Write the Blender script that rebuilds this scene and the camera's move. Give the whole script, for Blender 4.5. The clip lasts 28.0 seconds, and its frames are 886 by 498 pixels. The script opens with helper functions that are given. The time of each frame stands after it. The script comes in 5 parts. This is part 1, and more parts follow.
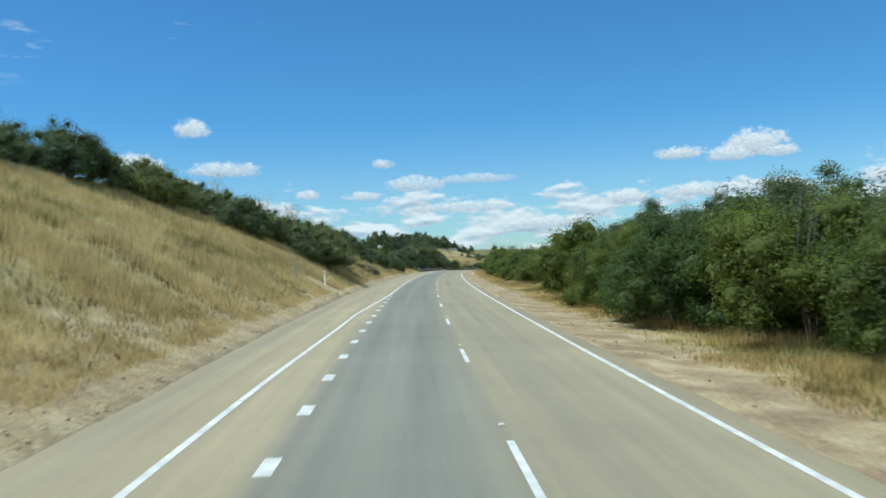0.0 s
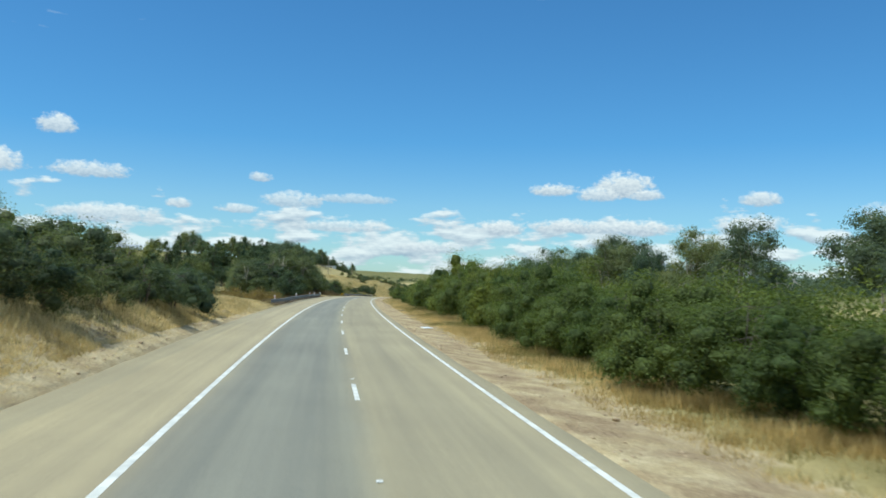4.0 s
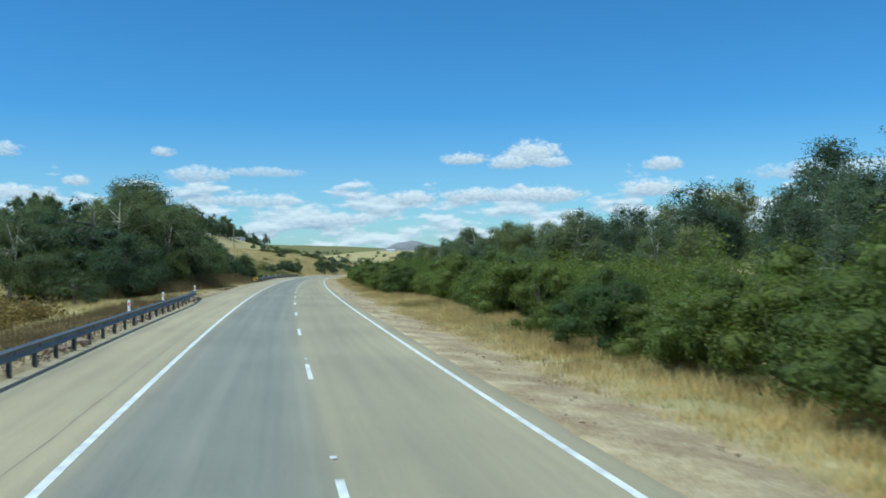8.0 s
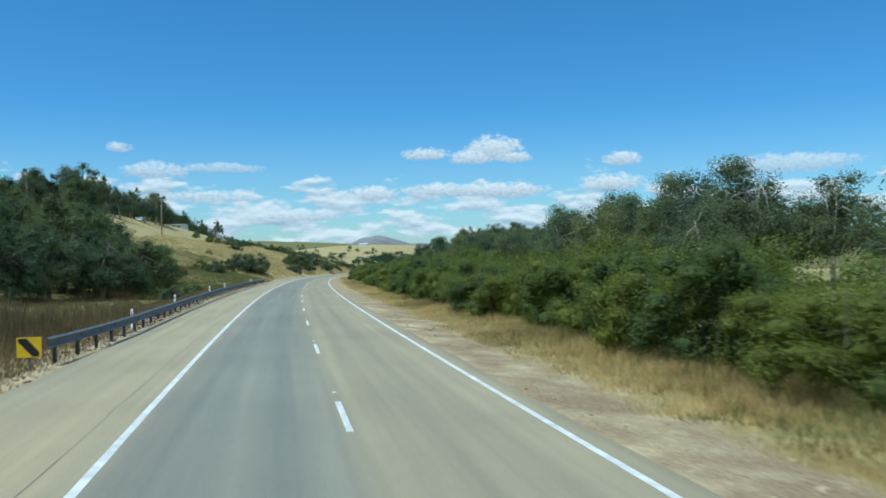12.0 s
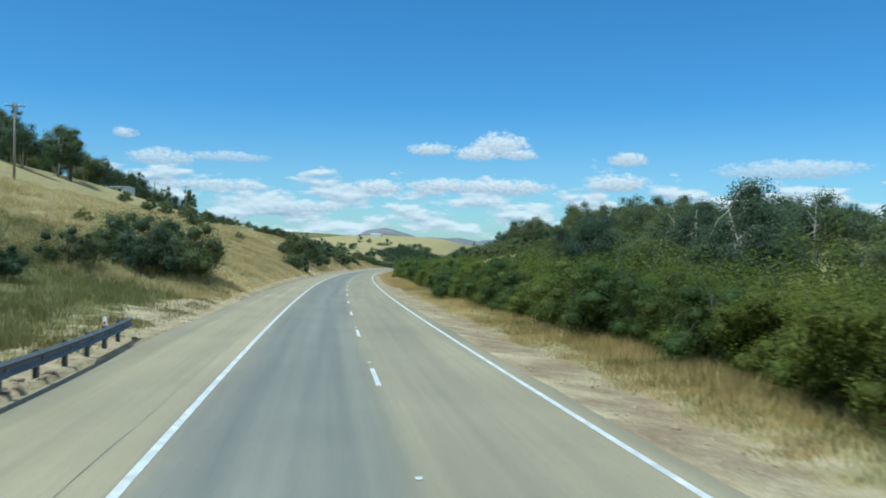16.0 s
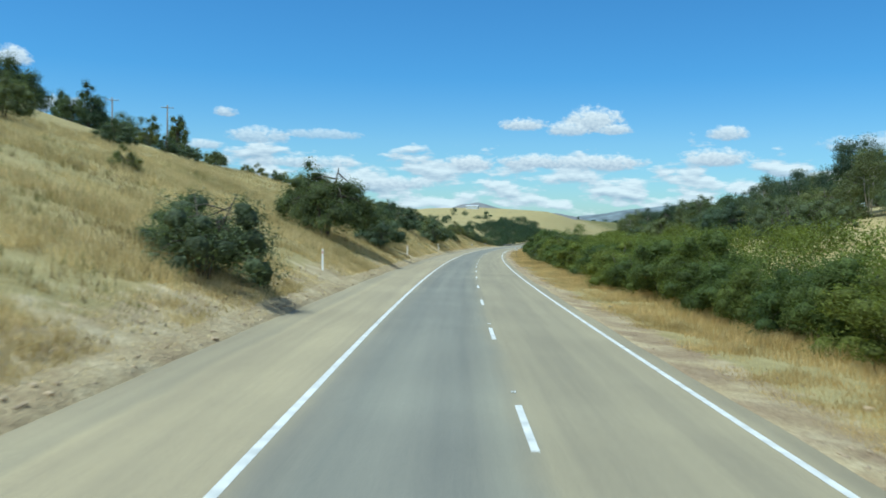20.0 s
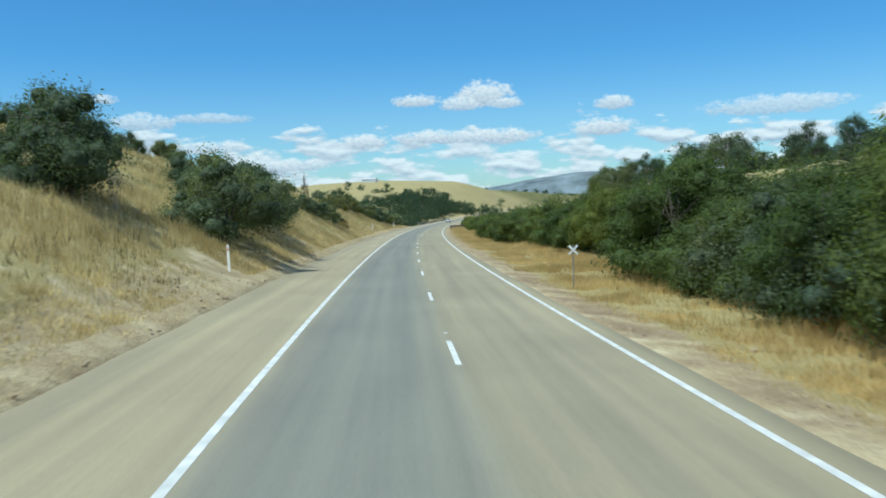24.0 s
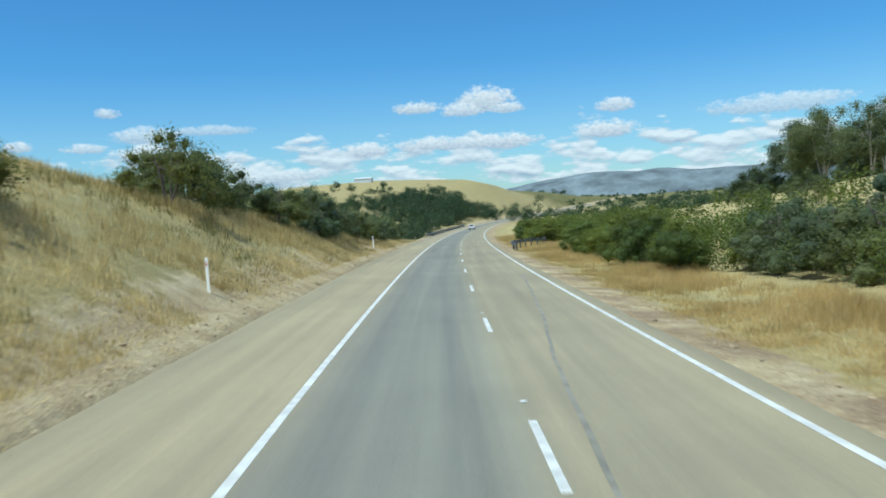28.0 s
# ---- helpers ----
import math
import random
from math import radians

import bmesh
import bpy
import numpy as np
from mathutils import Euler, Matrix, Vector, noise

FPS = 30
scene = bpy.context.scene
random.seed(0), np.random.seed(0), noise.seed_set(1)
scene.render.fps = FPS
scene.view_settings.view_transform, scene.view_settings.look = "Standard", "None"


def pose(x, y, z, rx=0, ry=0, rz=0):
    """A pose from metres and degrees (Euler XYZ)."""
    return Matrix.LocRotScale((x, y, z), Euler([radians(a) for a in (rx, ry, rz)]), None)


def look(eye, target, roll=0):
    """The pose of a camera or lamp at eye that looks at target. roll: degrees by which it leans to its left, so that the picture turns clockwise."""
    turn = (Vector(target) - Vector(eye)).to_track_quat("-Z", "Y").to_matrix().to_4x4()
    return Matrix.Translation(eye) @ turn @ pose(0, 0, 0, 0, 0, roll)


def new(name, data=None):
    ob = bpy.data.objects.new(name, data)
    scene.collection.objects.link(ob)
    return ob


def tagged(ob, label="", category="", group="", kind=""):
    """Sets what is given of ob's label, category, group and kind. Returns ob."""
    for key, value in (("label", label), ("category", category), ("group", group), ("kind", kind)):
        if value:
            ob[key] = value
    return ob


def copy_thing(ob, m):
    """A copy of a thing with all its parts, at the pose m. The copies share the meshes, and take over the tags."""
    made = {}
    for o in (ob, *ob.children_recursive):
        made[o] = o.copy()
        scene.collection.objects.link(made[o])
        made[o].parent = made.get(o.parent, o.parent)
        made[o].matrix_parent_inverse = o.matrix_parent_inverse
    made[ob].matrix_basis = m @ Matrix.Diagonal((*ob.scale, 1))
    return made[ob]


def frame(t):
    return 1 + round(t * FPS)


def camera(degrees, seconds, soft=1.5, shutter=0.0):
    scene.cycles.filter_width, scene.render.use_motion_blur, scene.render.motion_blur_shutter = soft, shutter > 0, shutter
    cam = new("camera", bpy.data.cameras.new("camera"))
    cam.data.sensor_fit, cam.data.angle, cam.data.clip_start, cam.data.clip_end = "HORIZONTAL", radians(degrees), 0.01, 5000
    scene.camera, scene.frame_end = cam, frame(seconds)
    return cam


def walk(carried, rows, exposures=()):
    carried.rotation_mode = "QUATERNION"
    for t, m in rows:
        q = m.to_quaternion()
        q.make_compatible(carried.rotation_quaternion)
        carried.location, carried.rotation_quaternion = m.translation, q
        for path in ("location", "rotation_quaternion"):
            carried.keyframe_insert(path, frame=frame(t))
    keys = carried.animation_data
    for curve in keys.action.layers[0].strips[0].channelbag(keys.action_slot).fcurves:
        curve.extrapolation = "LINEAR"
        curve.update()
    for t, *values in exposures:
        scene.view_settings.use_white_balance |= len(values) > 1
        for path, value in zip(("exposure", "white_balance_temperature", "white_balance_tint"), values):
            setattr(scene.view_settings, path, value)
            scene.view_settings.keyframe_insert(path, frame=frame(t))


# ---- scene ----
# ================= light settings =================
EXPO = ((0.0, 0.06, 5600, -3.0), (3.0, 0.14, 5850, -3.0), (6.0, 0.02, 5450, -5.0), (8.0, -0.02, 5220, -6.0), (17.0, 0.0, 5220, -6.0), (20.0, 0.07, 5360, -6.0), (28.0, 0.05, 5450, -4.0))
SUN_POWER = 3.8
SKY_SAT, SKY_VAL, SKY_COOL = 1.0, 1.08, (0.50, 0.83, 1.06)
CLOUD = 8.5
# ================= camera =================
cam = camera(57.47, 28.0, soft=1.7, shutter=0.15)
ROWS = [
    (0, -1.35, -0.44, 2.81, 90.77, 2.26, 15.13),
    (0.5, -5.69, 13.03, 2.90, 90.82, 1.75, 13.66),
    (1, -9.92, 26.44, 2.96, 90.73, -0.08, 12.58),
    (1.5, -13.85, 39.87, 3.00, 90.90, -1.60, 12.48),
    (2, -17.64, 53.19, 3.02, 92.09, -1.62, 12.48),
    (2.5, -21.25, 66.37, 3.03, 92.69, -1.61, 9.99),
    (3, -24.72, 79.39, 3.01, 92.80, -2.09, 7.29),
    (3.5, -28.20, 92.28, 3.00, 92.45, -1.78, 6.69),
    (5.5, -41.25, 143.65, 2.86, 92.23, -0.63, 3.69),
    (6, -44.35, 156.67, 2.81, 92.14, -0.29, 2.90),
    (6.5, -47.49, 169.82, 2.74, 91.79, 0.43, 2.85),
    (7, -50.57, 183.12, 2.67, 90.35, 0.33, 3.15),
    (7.5, -53.61, 196.55, 2.57, 89.70, 1.12, 2.29),
    (8, -56.58, 210.11, 2.47, 90.27, 0.50, 0.06),
    (8.5, -59.53, 223.77, 2.34, 90.82, -1.05, -1.52),
    (9, -62.42, 237.56, 2.20, 91.31, -1.98, -2.37),
    (9.5, -65.21, 251.47, 2.04, 91.45, -1.66, -2.84),
    (10, -67.94, 265.50, 1.85, 91.34, -1.07, -2.49),
    (10.5, -70.53, 279.62, 1.64, 90.85, -0.50, -2.87),
    (11, -73.03, 293.76, 1.42, 90.32, -0.42, -3.71),
    (11.5, -75.44, 307.92, 1.18, 90.04, 0.28, -3.59),
    (12, -77.76, 322.11, 0.94, 89.91, 0.87, -2.65),
    (12.5, -80.01, 336.32, 0.69, 89.70, 0.94, -1.07),
    (13, -82.18, 350.55, 0.44, 89.74, 0.30, 0.46),
    (13.5, -84.24, 364.81, 0.18, 90.59, -0.52, 1.16),
    (15.5, -91.62, 422.04, -1.01, 89.81, -1.23, -1.95),
    (16, -93.23, 436.39, -1.35, 89.60, -1.01, -2.44),
    (16.5, -94.70, 450.76, -1.70, 89.51, -1.50, -2.60),
    (17, -96.09, 465.14, -2.05, 90.08, -1.05, -3.21),
    (17.5, -97.37, 479.54, -2.40, 90.38, -1.17, -4.26),
    (18, -98.57, 493.94, -2.75, 89.37, -3.01, -3.13),
    (18.5, -99.69, 508.35, -3.11, 88.71, -3.62, 4.20),
    (19, -100.71, 522.77, -3.46, 87.91, -2.99, 7.21),
    (19.5, -101.74, 537.19, -3.83, 87.82, -1.77, 6.87),
    (20, -102.69, 551.63, -4.20, 87.79, -1.08, 4.00),
    (20.5, -103.48, 566.07, -4.57, 87.94, -1.65, -0.57),
    (22.5, -105.75, 623.87, -6.14, 87.05, 2.07, 0.38),
    (23, -106.10, 638.31, -6.53, 86.36, 2.52, -0.14),
    (23.5, -106.40, 652.74, -6.92, 86.06, 2.38, -2.39),
    (24, -106.62, 667.16, -7.31, 86.19, 1.90, -3.21),
    (24.5, -106.71, 681.58, -7.70, 86.46, 1.99, -3.23),
    (25, -106.71, 695.98, -8.09, 87.43, 2.13, -4.10),
    (25.5, -106.62, 710.38, -8.48, 88.07, 2.45, -5.62),
    (26, -106.44, 724.78, -8.87, 87.63, 1.33, -5.99),
    (26.5, -106.19, 739.16, -9.26, 86.84, 1.04, -5.08),
    (27, -105.84, 753.53, -9.65, 86.14, 2.04, -3.60),
    (27.5, -105.39, 767.89, -10.03, 85.55, 2.18, -2.76),
    (28, -104.86, 782.24, -10.41, 86.64, 3.26, -2.97),
]
walk(cam, [(r[0], pose(*r[1:])) for r in ROWS], exposures=EXPO)

# ================= world and sun =================
SUN_AZ, SUN_EL = radians(-122.0), radians(65.0)   # azimuth from +Y towards +X


def cloud_sky():
    world = bpy.data.worlds.new("sky")
    scene.world = world
    world.use_nodes = True
    nt = world.node_tree
    nt.nodes.clear()

    def node(kind, **kw):
        n = nt.nodes.new(kind)
        for k, v in kw.items():
            if k == "op":
                n.operation = v
        return n

    def math_(op, a, b=None, c=None, clamp=False):
        n = node("ShaderNodeMath", op=op)
        n.use_clamp = clamp
        for i, v in enumerate((a, b, c)):
            if v is None:
                continue
            if isinstance(v, (int, float)):
                n.inputs[i].default_value = v
            else:
                nt.links.new(v, n.inputs[i])
        return n.outputs[0]

    tex = node("ShaderNodeTexCoord")
    sep = node("ShaderNodeSeparateXYZ")
    nt.links.new(tex.outputs["Generated"], sep.inputs[0])
    deg = 180 / math.pi
    az = math_("MULTIPLY", math_("ARCTAN2", sep.outputs[0], sep.outputs[1]), deg)
    el = math_("MULTIPLY", math_("ARCSINE", sep.outputs[2]), deg)

    def noise_(sx, sy, scale, detail, rough=0.55, up=0.0):
        cmb = node("ShaderNodeCombineXYZ")
        nt.links.new(math_("MULTIPLY", az, sx), cmb.inputs[0])
        nt.links.new(math_("MULTIPLY", math_("ADD", el, up), sy), cmb.inputs[1])
        nz = node("ShaderNodeTexNoise")
        nz.inputs["Scale"].default_value = scale
        nz.inputs["Detail"].default_value = detail
        nz.inputs["Roughness"].default_value = rough
        nt.links.new(cmb.outputs[0], nz.inputs["Vector"])
        return nz.outputs["Fac"]

    puff = noise_(1.0, 1.35, 1.15, 6.0)
    fine = noise_(1.0, 1.6, 3.2, 5.0)
    edge = math_("ADD", math_("MULTIPLY", math_("SUBTRACT", puff, 0.5), 2.0), math_("MULTIPLY", math_("SUBTRACT", fine, 0.5), 0.9))
    sky = node("ShaderNodeTexSky")
    sky.sky_type = "NISHITA"
    sky.sun_disc = False
    sky.sun_elevation, sky.sun_rotation = SUN_EL, SUN_AZ
    sky.altitude, sky.air_density, sky.dust_density, sky.ozone_density = 300, 1.0, 0.3, 2.5
    colour = node("ShaderNodeHueSaturation")
    colour.inputs["Saturation"].default_value = SKY_SAT
    colour.inputs["Value"].default_value = SKY_VAL
    nt.links.new(sky.outputs[0], colour.inputs["Color"])
    cool = node("ShaderNodeMix")
    cool.data_type, cool.blend_type = "RGBA", "MULTIPLY"
    nt.links.new(math_("MINIMUM", math_("MAXIMUM", math_("MULTIPLY", math_("ADD", el, 2.0), 0.085), 0.62), 1.0), cool.inputs["Factor"])
    cool.inputs["B"].default_value = (*SKY_COOL, 1)
    nt.links.new(colour.outputs[0], cool.inputs["A"])
    last = cool.outputs["Result"]
    # low broken layer near the horizon, then the single clouds: azimuth, elevation, half width, half height, opacity
    low = noise_(0.17, 0.50, 1.5, 5.0, 0.52)
    low_up = noise_(0.17, 0.50, 1.5, 5.0, 0.52, 0.30)
    band = math_("MULTIPLY", math_("SMOOTH_MIN", math_("MULTIPLY", math_("SUBTRACT", el, 0.2), 0.8), math_("MULTIPLY", math_("SUBTRACT", 4.9, el), 0.5), 0.4), 0.2)
    lowmask = math_("MULTIPLY", math_("ADD", math_("SUBTRACT", low, 0.57), math_("MINIMUM", band, 0.13)), 13.0, clamp=True)

    def lay(last, mask, bright):
        mix = node("ShaderNodeMix")
        mix.data_type = "RGBA"
        nt.links.new(mask, mix.inputs["Factor"])
        nt.links.new(last, mix.inputs["A"])
        ramp = node("ShaderNodeValToRGB")
        ramp.color_ramp.elements[0].color = (CLOUD * 0.40, CLOUD * 0.47, CLOUD * 0.58, 1)
        ramp.color_ramp.elements[1].color = (CLOUD, CLOUD * 0.98, CLOUD * 0.96, 1)
        nt.links.new(bright, ramp.inputs[0])
        nt.links.new(ramp.outputs[0], mix.inputs["B"])
        return mix.outputs["Result"]

    last = lay(last, math_("MULTIPLY", lowmask, 0.9), math_("ADD", math_("MULTIPLY", math_("SUBTRACT", low, low_up), 4.0), 0.66, clamp=True))
    # unseen broken cumulus added overhead and all round, to make the fill light less blue
    up = math_("MAXIMUM", sep.outputs[2], 0.05)
    flat = node("ShaderNodeCombineXYZ")
    nt.links.new(math_("DIVIDE", sep.outputs[0], up), flat.inputs[0])
    nt.links.new(math_("DIVIDE", sep.outputs[1], up), flat.inputs[1])
    over = node("ShaderNodeTexNoise")
    over.inputs["Scale"].default_value, over.inputs["Detail"].default_value, over.inputs["Roughness"].default_value = 1.7, 6.0, 0.55
    nt.links.new(flat.outputs[0], over.inputs["Vector"])
    ahead = math_("MULTIPLY", math_("SUBTRACT", sep.outputs[1], math_("MULTIPLY", sep.outputs[2], 1.9)), 3.0, clamp=True)
    fill_cover = math_("SUBTRACT", math_("MULTIPLY", math_("SUBTRACT", over.outputs["Fac"], 0.47), 8.0, clamp=True), ahead, clamp=True)
    last = lay(last, math_("MULTIPLY", fill_cover, 0.9), math_("MULTIPLY", over.outputs["Fac"], 1.3, clamp=True))
    CLOUDS = [(6.3, 6.75, 2.3, 1.15, 1.0), (4.6, 6.2, 1.6, 0.7, 0.9), (7.9, 6.2, 1.4, 0.55, 0.9), (1.5, 6.5, 1.9, 0.6, 0.95), (15.2, 5.85, 1.5, 0.7, 0.9),
              (-19.1, 6.85, 0.9, 0.45, 0.8), (-16.9, 5.3, 2.4, 0.75, 0.75), (-12.6, 5.6, 3.0, 0.5, 0.6), (-2.2, 3.75, 2.0, 0.75, 1.0),
              (2.6, 3.95, 3.0, 0.7, 1.0), (7.2, 3.9, 3.0, 0.75, 1.0), (14.5, 4.2, 2.6, 0.85, 0.95), (25.5, 5.0, 5.0, 0.9, 0.7),
              (-32.1, 9.3, 1.4, 0.9, 0.9), (-30.0, 6.6, 2.9, 0.7, 0.85), (-36.0, 6.7, 2.4, 1.2, 0.95), (-24.5, 4.8, 0.95, 0.5, 0.9), (-20.6, 4.6, 1.5, 0.45, 0.8),
              (-29.0, 3.8, 3.6, 0.9, 0.9), (-13.5, 3.6, 4.0, 0.55, 0.8), (-7.0, 2.3, 3.0, 0.6, 0.85)]
    for a0, e0, w, h, op in CLOUDS:
        u = math_("MULTIPLY", math_("SUBTRACT", az, a0), 1 / w)
        v = math_("MULTIPLY", math_("SUBTRACT", el, e0), 1 / h)
        vv = math_("MAXIMUM", v, math_("MULTIPLY", v, -1.7))
        d = math_("ADD", math_("MULTIPLY", u, u), math_("MULTIPLY", vv, vv))
        m = math_("MULTIPLY", math_("ADD", math_("SUBTRACT", 1.0, d), edge), 1.5, clamp=True)
        bright = math_("ADD", math_("MULTIPLY", v, 0.6), math_("ADD", math_("MULTIPLY", fine, 1.0), 0.02), clamp=True)
        last = lay(last, math_("MULTIPLY", m, op), bright)
    bg = node("ShaderNodeBackground")
    bg.inputs["Strength"].default_value = 0.1
    nt.links.new(last, bg.inputs["Color"])
    out = node("ShaderNodeOutputWorld")
    nt.links.new(bg.outputs[0], out.inputs[0])


cloud_sky()
sun = new("sun", bpy.data.lights.new("sun", "SUN"))
sun.data.energy, sun.data.angle, sun.data.color = SUN_POWER, radians(0.53), (1.0, 0.95, 0.86)
sun.matrix_world = look((0, 0, 0), (-math.sin(SUN_AZ) * math.cos(SUN_EL), -math.cos(SUN_AZ) * math.cos(SUN_EL), -math.sin(SUN_EL)))

# ================= materials =================
def material(name, rough=0.8, metal=0.0):
    m = bpy.data.materials.new(name)
    m.use_nodes = True
    nt = m.node_tree
    b = nt.nodes["Principled BSDF"]
    b.inputs["Roughness"].default_value = rough
    b.inputs["Metallic"].default_value = metal
    return m, nt, b


def noise_fac(nt, scale, detail=4.0, coords=None, rough=0.55):
    n = nt.nodes.new("ShaderNodeTexNoise")
    n.inputs["Scale"].default_value = scale
    n.inputs["Detail"].default_value = detail
    n.inputs["Roughness"].default_value = rough
    if coords is None:
        g = nt.nodes.new("ShaderNodeNewGeometry")
        coords = g.outputs["Position"]
    nt.links.new(coords, n.inputs["Vector"])
    return n.outputs["Fac"]


def ramp(nt, fac, stops):
    r = nt.nodes.new("ShaderNodeValToRGB")
    els = r.color_ramp.elements
    while len(els) < len(stops):
        els.new(0.5)
    for e, (p, c) in zip(els, stops):
        e.position = p
        e.color = (*c, 1)
    nt.links.new(fac, r.inputs[0])
    return r.outputs[0]


def mix(nt, fac, a, b, mode="MIX"):
    n = nt.nodes.new("ShaderNodeMix")
    n.data_type = "RGBA"
    n.blend_type = mode
    for v, key in ((fac, "Factor"), (a, "A"), (b, "B")):
        if isinstance(v, (int, float)):
            n.inputs[key].default_value = v
        elif isinstance(v, tuple):
            n.inputs[key].default_value = (*v, 1)
        else:
            nt.links.new(v, n.inputs[key])
    return n.outputs["Result"]


def calc(nt, op, a, b=0.0, clamp=False):
    n = nt.nodes.new("ShaderNodeMath")
    n.operation = op
    n.use_clamp = clamp
    for i, v in enumerate((a, b)):
        if isinstance(v, (int, float)):
            n.inputs[i].default_value = v
        else:
            nt.links.new(v, n.inputs[i])
    return n.outputs[0]


def ramp_fac(nt, fac, lo, hi):
    return calc(nt, "MULTIPLY", calc(nt, "SUBTRACT", fac, lo), 1 / (hi - lo), True)


def bump(nt, b, height, strength=0.4, dist=0.02):
    n = nt.nodes.new("ShaderNodeBump")
    n.inputs["Strength"].default_value = strength
    n.inputs["Distance"].default_value = dist
    nt.links.new(height, n.inputs["Height"])
    nt.links.new(n.outputs[0], b.inputs["Normal"])


def attr(nt, name):
    a = nt.nodes.new("ShaderNodeAttribute")
    a.attribute_name = name
    return a.outputs["Fac"]


def plain(name, colour, rough=0.6, metal=0.0, vary=0.12, scale=6.0, relief=0.1):
    m, nt, b = material(name, rough, metal)
    f = noise_fac(nt, scale, 5)
    lo = tuple(c * (1 - vary) for c in colour)
    hi = tuple(min(1, c * (1 + vary)) for c in colour)
    nt.links.new(ramp(nt, f, [(0.3, lo), (0.7, hi)]), b.inputs["Base Color"])
    if relief:
        bump(nt, b, noise_fac(nt, scale * 8, 3), relief, 0.01)
    return m


def foliage(name, dark, light, yellow=0.0):
    m = bpy.data.materials.new(name)
    m.use_nodes = True
    nt = m.node_tree
    nt.nodes.remove(nt.nodes["Principled BSDF"])
    out = nt.nodes["Material Output"]
    geo = nt.nodes.new("ShaderNodeNewGeometry")
    info = nt.nodes.new("ShaderNodeObjectInfo")
    base = ramp(nt, geo.outputs["Random Per Island"], [(0.0, tuple((a + b) / 2 for a, b in zip(dark, light))), (0.75, light), (1.0, tuple(c * 1.2 for c in light))])
    tint = ramp(nt, info.outputs["Random"], [(0.0, (0.62, 0.72, 0.80)), (0.5, (1.0, 1.0, 1.0)), (1.0, (1.38 + yellow, 1.22, 0.85))])
    patch = ramp(nt, noise_fac(nt, 0.35, 3), [(0.3, (0.8, 0.8, 0.8)), (0.7, (1.2, 1.2, 1.15))])
    col = mix(nt, 1.0, mix(nt, 1.0, base, tint, "MULTIPLY"), patch, "MULTIPLY")
    fine = noise_fac(nt, 11.0, 4)
    col = mix(nt, 1.0, col, ramp(nt, fine, [(0.36, (0.62, 0.62, 0.64)), (0.62, (1.22, 1.22, 1.12))]), "MULTIPLY")
    d = nt.nodes.new("ShaderNodeBsdfPrincipled")
    bump(nt, d, fine, 0.6, 0.12)
    d.inputs["Roughness"].default_value = 0.62
    d.inputs["Specular IOR Level"].default_value = 0.25
    t = nt.nodes.new("ShaderNodeBsdfTranslucent")
    nt.links.new(col, d.inputs["Base Color"])
    nt.links.new(mix(nt, 1.0, col, (1.3, 1.35, 0.75), "MULTIPLY"), t.inputs["Color"])
    s = nt.nodes.new("ShaderNodeMixShader")
    s.inputs[0].default_value = 0.44
    nt.links.new(d.outputs[0], s.inputs[1])
    nt.links.new(t.outputs[0], s.inputs[2])
    nt.links.new(s.outputs[0], out.inputs["Surface"])
    return m


def road_material():
    m, nt, b = material("chip_seal", 0.85)
    off = attr(nt, "off")
    along = attr(nt, "along")
    wob = noise_fac(nt, 0.25, 4)
    o2 = calc(nt, "ADD", off, calc(nt, "MULTIPLY", calc(nt, "SUBTRACT", wob, 0.5), 0.5))
    pos = calc(nt, "MULTIPLY_ADD", o2, 1 / 12.0)
    pos.node.inputs[2].default_value = 7.0 / 12.0
    lane = ramp(nt, pos, [(0.0, (0.30, 0.265, 0.19)), (0.075, (0.315, 0.28, 0.20)), (0.09, (0.365, 0.315, 0.215)), (0.27, (0.375, 0.325, 0.225)), (0.31, (0.245, 0.235, 0.202)), (0.36, (0.212, 0.212, 0.192)),
                          (0.42, (0.242, 0.240, 0.214)), (0.50, (0.212, 0.212, 0.192)), (0.555, (0.255, 0.248, 0.208)), (0.60, (0.325, 0.290, 0.208)),
                          (0.70, (0.300, 0.268, 0.195)), (0.80, (0.330, 0.293, 0.208)), (0.88, (0.350, 0.308, 0.215)), (1.0, (0.37, 0.32, 0.22))])
    # long streaks along the wheel paths, patches and stone grain
    cmb = nt.nodes.new("ShaderNodeCombineXYZ")
    nt.links.new(calc(nt, "MULTIPLY", off, 1.6), cmb.inputs[0])
    nt.links.new(calc(nt, "MULTIPLY", along, 0.03), cmb.inputs[1])
    streak = noise_fac(nt, 1.3, 5, cmb.outputs[0])
    c1 = mix(nt, 1.0, lane, ramp(nt, streak, [(0.3, (0.86, 0.86, 0.88)), (0.7, (1.12, 1.11, 1.08))]), "MULTIPLY")
    c2 = mix(nt, 1.0, c1, ramp(nt, noise_fac(nt, 0.18, 5), [(0.3, (0.9, 0.9, 0.9)), (0.7, (1.08, 1.08, 1.06))]), "MULTIPLY")
    c3 = mix(nt, 1.0, c2, ramp(nt, noise_fac(nt, 70, 2), [(0.25, (0.72, 0.72, 0.72)), (0.75, (1.25, 1.24, 1.22))]), "MULTIPLY")
    nt.links.new(mix(nt, 1.0, c3, (1.03, 0.99, 0.885), "MULTIPLY"), b.inputs["Base Color"])
    bump(nt, b, noise_fac(nt, 90, 2), 0.5, 0.006)
    return m


